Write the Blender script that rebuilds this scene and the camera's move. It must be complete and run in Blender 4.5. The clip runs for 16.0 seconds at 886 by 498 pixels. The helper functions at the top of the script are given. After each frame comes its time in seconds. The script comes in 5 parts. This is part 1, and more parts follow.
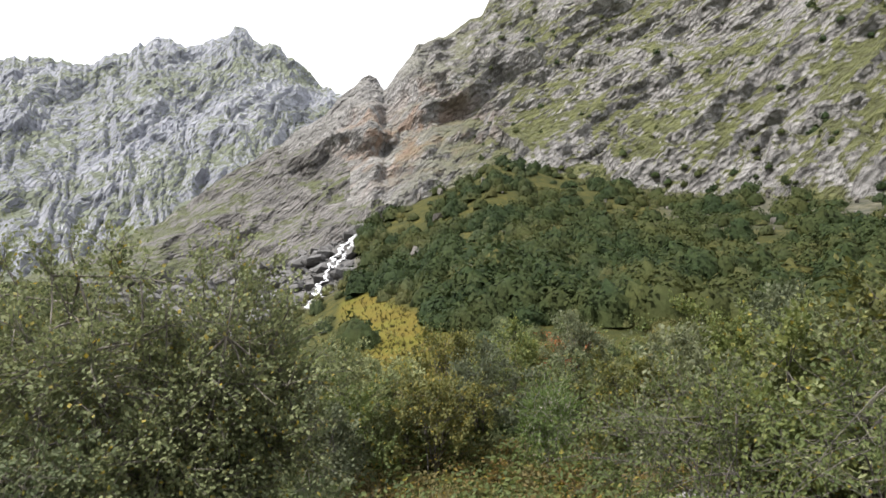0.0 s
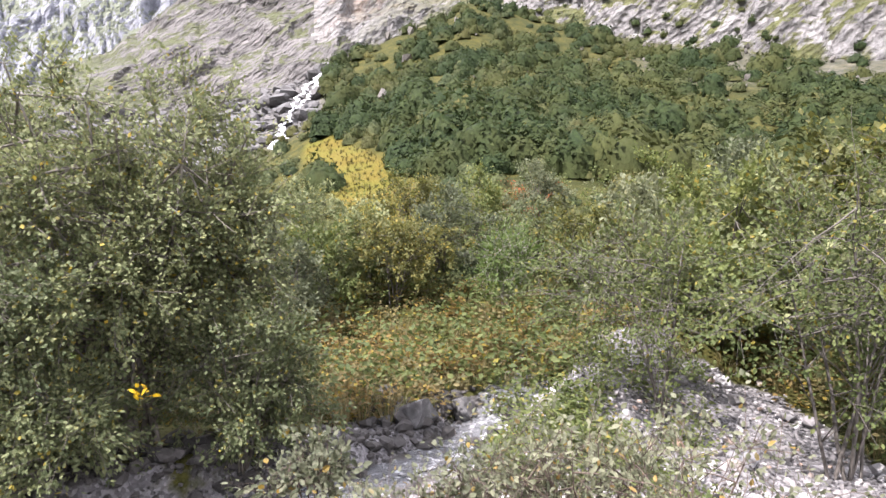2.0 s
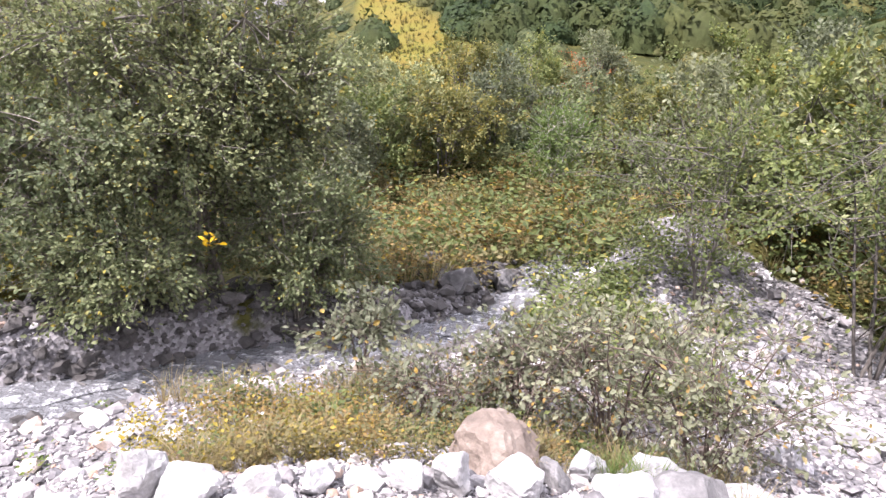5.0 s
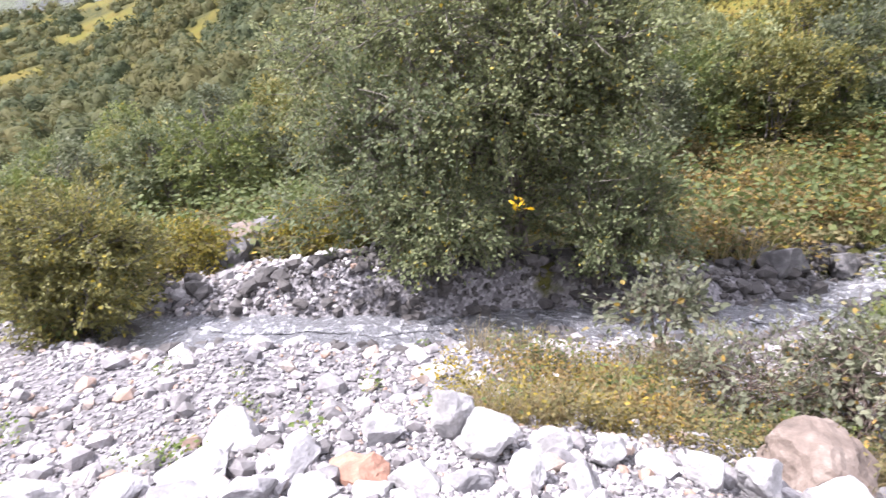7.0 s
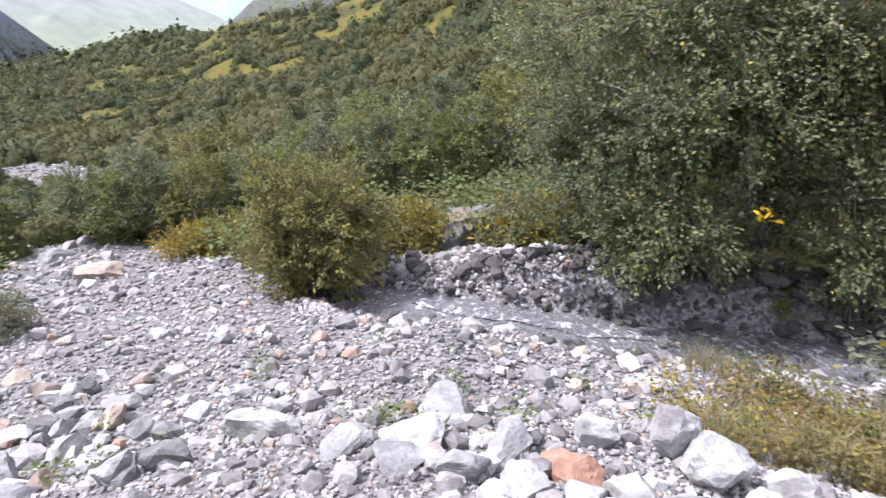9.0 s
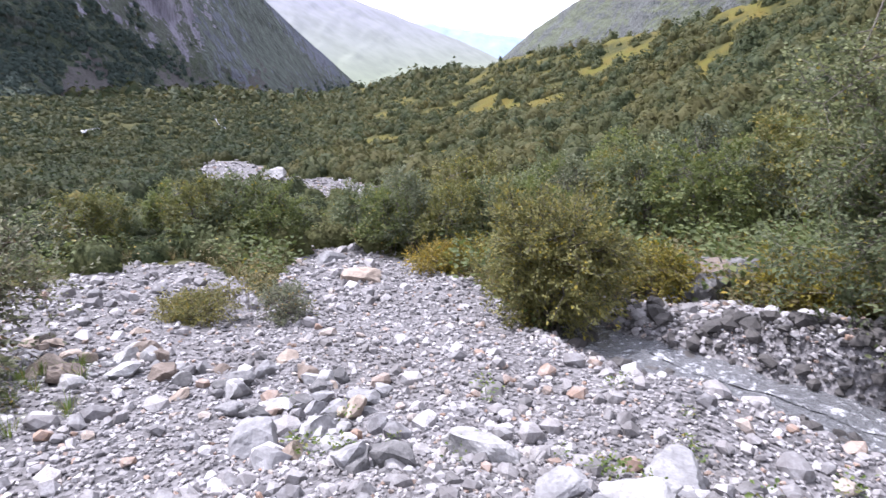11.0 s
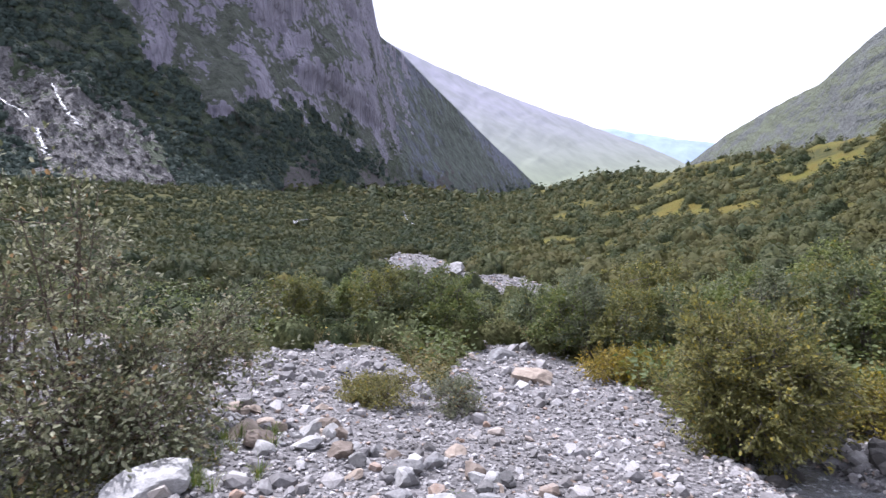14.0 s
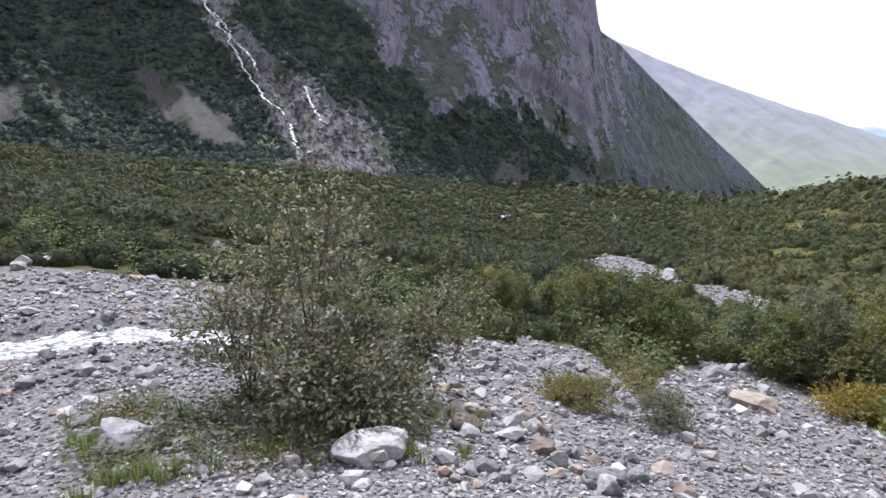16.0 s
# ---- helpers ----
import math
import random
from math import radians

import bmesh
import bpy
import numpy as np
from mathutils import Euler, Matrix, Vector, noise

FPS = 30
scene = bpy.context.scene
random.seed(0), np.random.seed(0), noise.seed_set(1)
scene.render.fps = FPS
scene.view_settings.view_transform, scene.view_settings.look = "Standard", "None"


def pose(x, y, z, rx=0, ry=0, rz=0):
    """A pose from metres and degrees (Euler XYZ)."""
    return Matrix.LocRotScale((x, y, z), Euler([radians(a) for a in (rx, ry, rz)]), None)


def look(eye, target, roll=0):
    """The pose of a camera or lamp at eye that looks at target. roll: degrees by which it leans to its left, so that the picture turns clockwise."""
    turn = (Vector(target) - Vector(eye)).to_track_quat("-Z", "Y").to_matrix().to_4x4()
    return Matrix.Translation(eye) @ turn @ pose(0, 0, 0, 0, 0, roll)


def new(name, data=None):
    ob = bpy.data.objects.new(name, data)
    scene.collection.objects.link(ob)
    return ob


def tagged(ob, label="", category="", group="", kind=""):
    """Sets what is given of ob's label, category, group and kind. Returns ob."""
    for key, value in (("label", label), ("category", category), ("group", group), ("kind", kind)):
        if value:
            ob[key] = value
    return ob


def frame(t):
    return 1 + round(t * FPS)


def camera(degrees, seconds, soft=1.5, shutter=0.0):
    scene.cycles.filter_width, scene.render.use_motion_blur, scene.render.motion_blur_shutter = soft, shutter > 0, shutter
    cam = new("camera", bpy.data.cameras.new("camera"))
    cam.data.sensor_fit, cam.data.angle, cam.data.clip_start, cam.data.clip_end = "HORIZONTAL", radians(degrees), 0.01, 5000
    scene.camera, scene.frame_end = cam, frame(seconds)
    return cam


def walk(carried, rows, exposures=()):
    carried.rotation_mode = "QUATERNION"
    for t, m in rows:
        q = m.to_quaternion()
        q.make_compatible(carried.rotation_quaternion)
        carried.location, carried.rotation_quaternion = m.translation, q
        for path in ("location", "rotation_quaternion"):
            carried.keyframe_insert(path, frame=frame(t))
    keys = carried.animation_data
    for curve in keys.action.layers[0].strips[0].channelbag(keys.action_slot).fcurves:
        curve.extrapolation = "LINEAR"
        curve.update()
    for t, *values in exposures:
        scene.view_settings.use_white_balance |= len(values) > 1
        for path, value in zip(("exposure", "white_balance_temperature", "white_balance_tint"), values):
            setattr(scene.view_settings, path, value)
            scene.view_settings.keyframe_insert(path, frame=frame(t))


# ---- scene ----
EYE = 2.8


def bearing(az, el):
    """A unit way from an azimuth (clockwise from +y) and an elevation, in degrees."""
    a, e = radians(az), radians(el)
    return Vector((math.sin(a) * math.cos(e), math.cos(a) * math.cos(e), math.sin(e)))


cam = camera(71.75, 16.0, soft=1.4, shutter=0.3)
# seconds, offset from the standing point (x, y, z), azimuth, pitch, roll
WALK = [
    (0.0, -0.000, 0.000, -0.000, -0.10, 10.88, -1.23),
    (0.5, 0.044, 0.008, -0.061, -1.26, 6.61, -1.14),
    (1.0, 0.074, 0.034, -0.086, 1.28, 2.34, -0.79),
    (1.5, 0.063, 0.045, -0.104, 2.26, -1.32, -0.13),
    (2.0, 0.057, 0.040, -0.126, 2.89, -3.26, 0.58),
    (2.5, 0.058, 0.046, -0.155, 3.15, -6.68, 0.78),
    (3.0, 0.041, 0.061, -0.172, 3.09, -9.48, 1.03),
    (3.2, -0.021, 0.046, -0.190, 2.81, -10.89, 1.66),
    (5.3, -0.045, -0.087, -0.056, -1.80, -16.15, 4.85),
    (5.5, -0.065, -0.097, -0.041, -2.94, -16.75, 4.93),
    (6.0, -0.080, -0.107, -0.040, -8.96, -17.75, 2.48),
    (6.5, -0.087, -0.066, -0.061, -20.03, -18.59, 1.29),
    (7.0, -0.077, -0.058, -0.056, -29.40, -19.78, -0.52),
    (7.5, -0.120, -0.070, -0.070, -34.63, -21.90, -1.56),
    (8.0, -0.162, -0.090, -0.063, -39.15, -21.61, -1.22),
    (8.5, -0.209, -0.116, -0.084, -43.95, -20.71, -0.80),
    (9.0, -0.240, -0.135, -0.100, -49.20, -19.94, -0.63),
    (9.5, -0.256, -0.132, -0.105, -55.74, -19.30, -0.80),
    (10.0, -0.265, -0.128, -0.095, -62.72, -18.16, -0.90),
    (10.2, -0.287, -0.117, -0.111, -64.85, -18.27, -0.77),
    (12.3, -0.317, -0.178, -0.131, -81.31, -11.80, -0.10),
    (12.5, -0.312, -0.174, -0.135, -82.20, -11.44, 0.14),
    (13.0, -0.298, -0.186, -0.119, -84.07, -10.59, 0.31),
    (13.5, -0.296, -0.200, -0.111, -85.48, -8.56, 0.15),
    (14.0, -0.267, -0.224, -0.087, -88.56, -7.34, 0.18),
    (14.5, -0.219, -0.265, -0.073, -93.17, -7.97, 0.24),
    (15.0, -0.253, -0.309, -0.082, -98.49, -8.48, 1.27),
    (15.5, -0.232, -0.337, -0.077, -103.82, -7.83, 1.76),
    (16.0, -0.208, -0.352, -0.078, -107.61, -7.92, 1.67),
]
rows = []
for t, x, y, z, az, el, roll in WALK:
    eye = Vector((x, y, z + EYE))
    rows.append((t, look(eye, eye + bearing(az, el), roll)))
walk(cam, rows, [(0.0, 0.93, 6400.0, 9.0), (1.0, 1.33, 6360.0, 12.0), (2.0, 1.78, 6220.0, 19.0), (3.0, 1.9, 6150.0, 23.0), (6.0, 1.86, 6150.0, 23.0), (7.0, 1.82, 6000.0, 22.0), (8.0, 1.42, 5950.0, 19.0), (9.0, 1.26, 5850.0, 19.0), (12.5, 1.14, 5720.0, 21.0), (14.0, 0.95, 5720.0, 19.0), (16.0, 0.75, 5800.0, 14.0)])

# ---- sky and sun ----
SUN_AZ, SUN_EL = -124.0, 55.0
world = bpy.data.worlds.new("sky")
scene.world = world
world.use_nodes = True
wn, wl = world.node_tree.nodes, world.node_tree.links
wn.clear()
w_out = wn.new("ShaderNodeOutputWorld")
sky = wn.new("ShaderNodeTexSky")
sky.sky_type = "NISHITA"
sky.sun_disc = False
sky.sun_elevation = radians(SUN_EL)
sky.sun_rotation = radians(SUN_AZ)
sky.dust_density = 3.0
bg_sky = wn.new("ShaderNodeBackground")
bg_sky.inputs["Strength"].default_value = 0.10
bg_cloud = wn.new("ShaderNodeBackground")
bg_cloud.inputs["Color"].default_value = (0.97, 0.97, 1.0, 1)
bg_cloud.inputs["Strength"].default_value = 1.0
w_mix = wn.new("ShaderNodeMixShader")
w_tex = wn.new("ShaderNodeTexNoise")
w_tex.inputs["Scale"].default_value = 1.6
w_tex.inputs["Detail"].default_value = 5
w_ramp = wn.new("ShaderNodeMapRange")
w_ramp.inputs["From Min"].default_value = 0.35
w_ramp.inputs["From Max"].default_value = 0.6
w_ramp.inputs["To Min"].default_value = 0.72
w_ramp.inputs["To Max"].default_value = 1.0
wl.new(sky.outputs[0], bg_sky.inputs["Color"])
wl.new(w_tex.outputs["Fac"], w_ramp.inputs["Value"])
wl.new(w_ramp.outputs[0], w_mix.inputs["Fac"])
wl.new(bg_sky.outputs[0], w_mix.inputs[1])
wl.new(bg_cloud.outputs[0], w_mix.inputs[2])
wl.new(w_mix.outputs[0], w_out.inputs["Surface"])

sun_data = bpy.data.lights.new("sun", "SUN")
sun_data.energy = 4.0
sun_data.angle = radians(0.6)
sun_data.color = (1.0, 0.95, 0.88)
sun = new("sun", sun_data)
sun.matrix_world = look((0, 0, 60), Vector((0, 0, 60)) - bearing(SUN_AZ, SUN_EL))


# ---- materials ----
def material(name, rough=0.8):
    m = bpy.data.materials.new(name)
    m.use_nodes = True
    nt = m.node_tree
    bsdf = nt.nodes["Principled BSDF"]
    bsdf.inputs["Roughness"].default_value = rough
    return m, nt, bsdf


def node(nt, kind, links=(), **values):
    n = nt.nodes.new("ShaderNode" + kind)
    for key, value in values.items():
        n.inputs[key.replace("_", " ")].default_value = value
    for source, socket in links:
        nt.links.new(source, n.inputs[socket])
    return n


def ramp(nt, source, stops):
    r = nt.nodes.new("ShaderNodeValToRGB")
    el = r.color_ramp.elements
    while len(el) < len(stops):
        el.new(0.5)
    for e, (at, c) in zip(el, stops):
        e.position, e.color = at, (*c, 1)
    nt.links.new(source, r.inputs["Fac"])
    return r.outputs["Color"]


def mixed(nt, fac, a, b, kind="MIX"):
    m = nt.nodes.new("ShaderNodeMix")
    m.data_type, m.blend_type = "RGBA", kind
    for value, i in ((fac, 0), (a, 6), (b, 7)):
        if isinstance(value, bpy.types.NodeSocket):
            nt.links.new(value, m.inputs[i])
        elif i == 0:
            m.inputs[i].default_value = value
        else:
            m.inputs[i].default_value = (*value, 1)
    return m.outputs[2]


def span(nt, source, a, b, c=0.0, d=1.0):
    m = node(nt, "MapRange", [(source, "Value")], From_Min=a, From_Max=b, To_Min=c, To_Max=d)
    return m.outputs[0]


def position(nt, stretch=(1, 1, 1)):
    g = nt.nodes.new("ShaderNodeNewGeometry")
    m = nt.nodes.new("ShaderNodeMapping")
    m.inputs["Scale"].default_value = stretch
    nt.links.new(g.outputs["Position"], m.inputs["Vector"])
    return m.outputs[0], g


def tex(nt, vec, scale, detail=4.0, rough=0.55):
    return node(nt, "TexNoise", [(vec, "Vector")], Scale=scale, Detail=detail, Roughness=rough).outputs["Fac"]


def bump(nt, bsdf, height, strength, distance):
    b = node(nt, "Bump", [(height, "Height")], Strength=strength, Distance=distance)
    nt.links.new(b.outputs[0], bsdf.inputs["Normal"])


def times(nt, a, b, kind="MULTIPLY"):
    m = nt.nodes.new("ShaderNodeMath")
    m.operation = kind
    for k, s in enumerate((a, b)):
        if isinstance(s, bpy.types.NodeSocket):
            nt.links.new(s, m.inputs[k])
        else:
            m.inputs[k].default_value = s
    return m.outputs[0]


def leaf_material(name, dark, mid, light, odd, odd_share, gloss=0.6, through_light=0.4, broad=None, speckle=9.0, per_bush=False):
    """Leaves: colour varies from leaf to leaf; some are yellow; light passes through them. broad: a second hue in wide patches."""
    m, nt, bsdf = material(name, gloss)
    vec, g = position(nt)
    pick = g.outputs["Random Per Island"]
    if per_bush:
        bush = nt.nodes.new("ShaderNodeAttribute")
        bush.attribute_name = "bush"
        pick = times(nt, times(nt, pick, 0.3), times(nt, bush.outputs["Fac"], 0.7), "ADD")
    col = ramp(nt, pick, [(0.0, dark), (0.45, mid), (0.97 - odd_share, light), (1.0 - odd_share, odd), (1.0, odd)])
    patch = tex(nt, vec, 0.9, 2)
    col = mixed(nt, span(nt, patch, 0.35, 0.7, 0.0, 0.5), col, mid)
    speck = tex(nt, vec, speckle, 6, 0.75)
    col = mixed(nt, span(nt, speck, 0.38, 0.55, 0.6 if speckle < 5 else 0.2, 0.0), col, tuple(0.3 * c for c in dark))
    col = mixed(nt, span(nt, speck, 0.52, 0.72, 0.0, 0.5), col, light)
    bump(nt, bsdf, speck, 0.6, 0.6 / speckle)
    if broad:
        col = mixed(nt, span(nt, tex(nt, vec, 0.11, 4, 0.6), 0.45, 0.62, 0.0, 0.75), col, broad)
    each = nt.nodes.new("ShaderNodeObjectInfo").outputs["Random"]
    tone = node(nt, "HueSaturation", [(span(nt, each, 0.0, 1.0, 0.74, 1.24), "Value"), (span(nt, each, 0.0, 1.0, 0.515, 0.49), "Hue"), (col, "Color")])
    col = tone.outputs[0]
    nt.links.new(col, bsdf.inputs["Base Color"])
    bsdf.inputs["Specular IOR Level"].default_value = 0.12 if speckle < 5 else 0.45
    tr = node(nt, "BsdfTranslucent", [(col, "Color")])
    mx = node(nt, "MixShader", [(bsdf.outputs[0], 1), (tr.outputs[0], 2)], Fac=through_light)
    nt.links.new(mx.outputs[0], nt.nodes["Material Output"].inputs["Surface"])
    return m


def bark_material(name, a, b):
    m, nt, bsdf = material(name, 0.85)
    vec, g = position(nt, (1, 1, 0.3))
    n = tex(nt, vec, 30, 5)
    nt.links.new(ramp(nt, n, [(0.3, a), (0.7, b)]), bsdf.inputs["Base Color"])
    bump(nt, bsdf, n, 0.5, 0.01)
    return m


def stone_material(name, per_island):
    """River stones: pale grey, some rusty, some dark; veined and speckled."""
    m, nt, bsdf = material(name, 0.75)
    vec, g = position(nt)
    if per_island:
        pick = g.outputs["Random Per Island"]
    else:
        pick = nt.nodes.new("ShaderNodeObjectInfo").outputs["Random"]
    col = ramp(nt, pick, [(0.0, (0.06, 0.056, 0.062)), (0.22, (0.137, 0.127, 0.130)), (0.6, (0.265, 0.247, 0.246)),
                          (0.86, (0.48, 0.462, 0.468)), (0.92, (0.33, 0.28, 0.24)), (0.975, (0.27, 0.17, 0.115))])
    vein = tex(nt, vec, 7.0, 6, 0.65)
    col = mixed(nt, span(nt, vein, 0.45, 0.75, 0.0, 0.5), col, (0.58, 0.58, 0.59))
    grain = tex(nt, vec, 60.0, 3)
    col = mixed(nt, span(nt, grain, 0.3, 0.65, 0.5, 0.0), col, (0.12, 0.115, 0.11))
    damp = times(nt, span(nt, tex(nt, vec, 0.32, 4, 0.6), 0.50, 0.60, 0.0, 0.55), span(nt, pick, 0.0, 0.8, 1.0, 0.45))
    col = mixed(nt, damp, col, (0.075, 0.068, 0.062))
    nt.links.new(col, bsdf.inputs["Base Color"])
    bump(nt, bsdf, mixed(nt, 0.5, vein, grain), 0.5, 0.02)
    return m


def plain_stone(name, a, b, c):
    m, nt, bsdf = material(name, 0.8)
    vec, g = position(nt)
    n = tex(nt, vec, 5.0, 8, 0.65)
    col = ramp(nt, n, [(0.3, a), (0.5, b), (0.72, c)])
    grain = tex(nt, vec, 45.0, 4)
    col = mixed(nt, span(nt, grain, 0.3, 0.6, 0.45, 0.0), col, a)
    nt.links.new(col, bsdf.inputs["Base Color"])
    bump(nt, bsdf, mixed(nt, 0.4, n, grain), 0.6, 0.03)
    return m


def tilted(nt, dip, stretch):
    """Position turned so that x runs along beds that rise to the right, then stretched along them."""
    vec, g = position(nt)
    turn = nt.nodes.new("ShaderNodeMapping")
    turn.inputs["Rotation"].default_value = (0, radians(dip), 0)
    nt.links.new(vec, turn.inputs["Vector"])
    squeeze = nt.nodes.new("ShaderNodeMapping")
    squeeze.inputs["Scale"].default_value = stretch
    nt.links.new(turn.outputs[0], squeeze.inputs["Vector"])
    return squeeze.outputs[0], g


def cliff_material(name, dark, grey, pale, size, dip, stretch, green, green_from, band=0.5, rust=None, rust_at=None, green_x=None, relief=0.6, mottle=1.0):
    """Mountain rock: tilted beds and streaks of grey, rusty where given, grassy along ledges."""
    m, nt, bsdf = material(name, 0.92)
    vec, g = tilted(nt, dip, stretch)
    plain, _ = position(nt)
    fine = tex(nt, vec, 2.0 / size, 12, 0.7)
    wide = tex(nt, vec, 0.45 / size, 6, 0.6)
    col = ramp(nt, fine, [(0.3, dark), (0.47, grey), (0.68, pale)])
    col = mixed(nt, span(nt, wide, 0.3, 0.7, 0.55, 0.0), col, tuple(0.55 * c for c in grey))
    vc = node(nt, "TexVoronoi", [(vec, "Vector")], Scale=2.6 / size)
    vc.feature = "DISTANCE_TO_EDGE"
    jag = node(nt, "TexVoronoi", [(vec, "Vector")], Scale=9.0 / size)
    mott = tex(nt, plain, 14.0 / size, 6, 0.75)
    col = mixed(nt, span(nt, mott, 0.36, 0.5, 0.65 * mottle, 0.0), col, tuple(0.4 * c for c in dark))
    col = mixed(nt, span(nt, mott, 0.55, 0.7, 0.0, 0.55 * mottle), col, pale)
    col = mixed(nt, span(nt, vc.outputs["Distance"], 0.0, 0.07, 0.5, 0.0), col, tuple(0.35 * c for c in dark))
    if rust:
        sep = node(nt, "VectorMath", [(plain, 0)])
        sep.operation = "DISTANCE"
        sep.inputs[1].default_value = rust_at[:3]
        near = span(nt, sep.outputs["Value"], rust_at[3] * 0.25, rust_at[3], 0.9, 0.0)
        col = mixed(nt, times(nt, near, span(nt, tex(nt, vec, 1.6 / size, 8, 0.65), 0.46, 0.58)), col, rust)
    nrm = node(nt, "SeparateXYZ", [(g.outputs["Normal"], 0)])
    low = times(nt, span(nt, tex(nt, vec, 0.6 / size, 6, 0.6), 0.3, 0.7, -0.45, 0.45), span(nt, tex(nt, plain, 3.5 / size, 8, 0.7), 0.3, 0.7, -band, band), "ADD")
    grass = span(nt, times(nt, nrm.outputs["Z"], low, "ADD"), green_from, green_from + 0.14)
    if green_x:
        px = node(nt, "SeparateXYZ", [(plain, 0)])
        grass = times(nt, grass, span(nt, px.outputs["X"], *green_x, 0.1, 1.0))
    gcol = ramp(nt, tex(nt, plain, 3.0 / size, 8, 0.65), [(0.35, tuple(0.4 * c for c in green)), (0.6, green)])
    col = mixed(nt, grass, col, gcol)
    nt.links.new(col, bsdf.inputs["Base Color"])
    bump(nt, bsdf, times(nt, times(nt, fine, wide, "ADD"), times(nt, jag.outputs["Distance"], 0.4), "ADD"), 1.0, relief * size)
    return m


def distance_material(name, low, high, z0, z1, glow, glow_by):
    """Far slopes; kilometres of bright air are painted into their colour and emission."""
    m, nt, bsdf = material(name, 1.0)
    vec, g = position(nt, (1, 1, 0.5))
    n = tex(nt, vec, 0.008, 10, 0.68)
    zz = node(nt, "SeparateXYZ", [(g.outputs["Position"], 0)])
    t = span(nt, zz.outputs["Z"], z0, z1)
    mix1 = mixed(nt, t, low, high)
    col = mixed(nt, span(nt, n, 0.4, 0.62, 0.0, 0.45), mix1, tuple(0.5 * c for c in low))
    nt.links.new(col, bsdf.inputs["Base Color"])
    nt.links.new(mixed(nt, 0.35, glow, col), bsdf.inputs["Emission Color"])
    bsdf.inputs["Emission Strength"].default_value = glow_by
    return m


def ground_material():
    m, nt, bsdf = material("earth", 0.95)
    bsdf.inputs["Specular IOR Level"].default_value = 0.15
    vec, g = position(nt)
    grav = nt.nodes.new("ShaderNodeAttribute")
    grav.attribute_name = "gravel"
    slab = nt.nodes.new("ShaderNodeAttribute")
    slab.attribute_name = "slabs"
    mead = nt.nodes.new("ShaderNodeAttribute")
    mead.attribute_name = "meadow"
    a = tex(nt, vec, 14.0, 6, 0.65)
    b = tex(nt, vec, 1.3, 5)
    big = tex(nt, vec, 0.06, 4)
    vor = node(nt, "TexVoronoi", [(vec, "Vector")], Scale=24.0)
    pebble = ramp(nt, vor.outputs["Color"], [(0.1, (0.06, 0.057, 0.058)), (0.5, (0.13, 0.124, 0.126)), (0.9, (0.24, 0.23, 0.234))])
    sand = ramp(nt, a, [(0.3, (0.06, 0.056, 0.055)), (0.7, (0.19, 0.18, 0.178))])
    grey = mixed(nt, span(nt, b, 0.5, 0.75, 0.0, 0.7), pebble, sand)
    grass = ramp(nt, b, [(0.3, (0.040, 0.042, 0.011)), (0.5, (0.072, 0.066, 0.015)), (0.72, (0.12, 0.10, 0.022))])
    grass = mixed(nt, span(nt, a, 0.3, 0.7, 0.5, 0.0), grass, (0.03, 0.032, 0.012))
    grass = mixed(nt, span(nt, tex(nt, vec, 0.45, 9, 0.78), 0.42, 0.60, 0.75, 0.0), grass, (0.020, 0.027, 0.009))
    gold = ramp(nt, a, [(0.3, (0.06, 0.050, 0.010)), (0.5, (0.105, 0.082, 0.014)), (0.75, (0.15, 0.110, 0.022))])
    gold = mixed(nt, span(nt, tex(nt, vec, 0.35, 5), 0.4, 0.62), gold, (0.10, 0.095, 0.016))
    col = mixed(nt, mead.outputs["Fac"], grass, gold)
    rock = ramp(nt, tex(nt, vec, 0.9, 9, 0.7), [(0.32, (0.04, 0.038, 0.037)), (0.5, (0.10, 0.096, 0.093)), (0.7, (0.19, 0.182, 0.175))])
    col = mixed(nt, slab.outputs["Fac"], col, rock)
    edge = node(nt, "Math", [(grav.outputs["Fac"], 0), (span(nt, tex(nt, vec, 2.2, 6), 0.25, 0.75, -0.35, 0.35), 1)])
    edge.operation = "ADD"
    col = mixed(nt, span(nt, edge.outputs[0], 0.4, 0.6), col, grey)
    nt.links.new(col, bsdf.inputs["Base Color"])
    h = mixed(nt, 0.5, a, vor.outputs["Distance"])
    bump(nt, bsdf, h, 0.7, 0.05)
    return m


def water_material(name, foam_from, foam_to, scale, stretch=(1, 1, 1)):
    m, nt, bsdf = material(name, 0.08)
    vec, g = position(nt, stretch)
    n = tex(nt, vec, scale, 8, 0.68)
    rip = tex(nt, vec, scale * 2.0, 5)
    col = ramp(nt, n, [(foam_from, (0.12, 0.122, 0.128)), (foam_to, (0.74, 0.75, 0.78))])
    nt.links.new(col, bsdf.inputs["Base Color"])
    nt.links.new(span(nt, n, foam_from, foam_to, 0.12, 0.6), bsdf.inputs["Roughness"])
    bump(nt, bsdf, rip, 0.9, 0.08)
    return m


M_EARTH = ground_material()
M_STONES = stone_material("river_stones", True)
M_STONE = stone_material("river_stone", False)
M_WHITE = plain_stone("pale_boulder", (0.15, 0.145, 0.142), (0.30, 0.294, 0.292), (0.47, 0.462, 0.46))
M_RED = plain_stone("rusty_boulder", (0.08, 0.062, 0.050), (0.14, 0.108, 0.087), (0.24, 0.198, 0.166))
M_ORANGE = plain_stone("orange_boulder", (0.13, 0.07, 0.048), (0.26, 0.14, 0.095), (0.38, 0.24, 0.175))
M_GREYB = plain_stone("grey_boulder", (0.11, 0.107, 0.108), (0.21, 0.206, 0.21), (0.34, 0.335, 0.338))
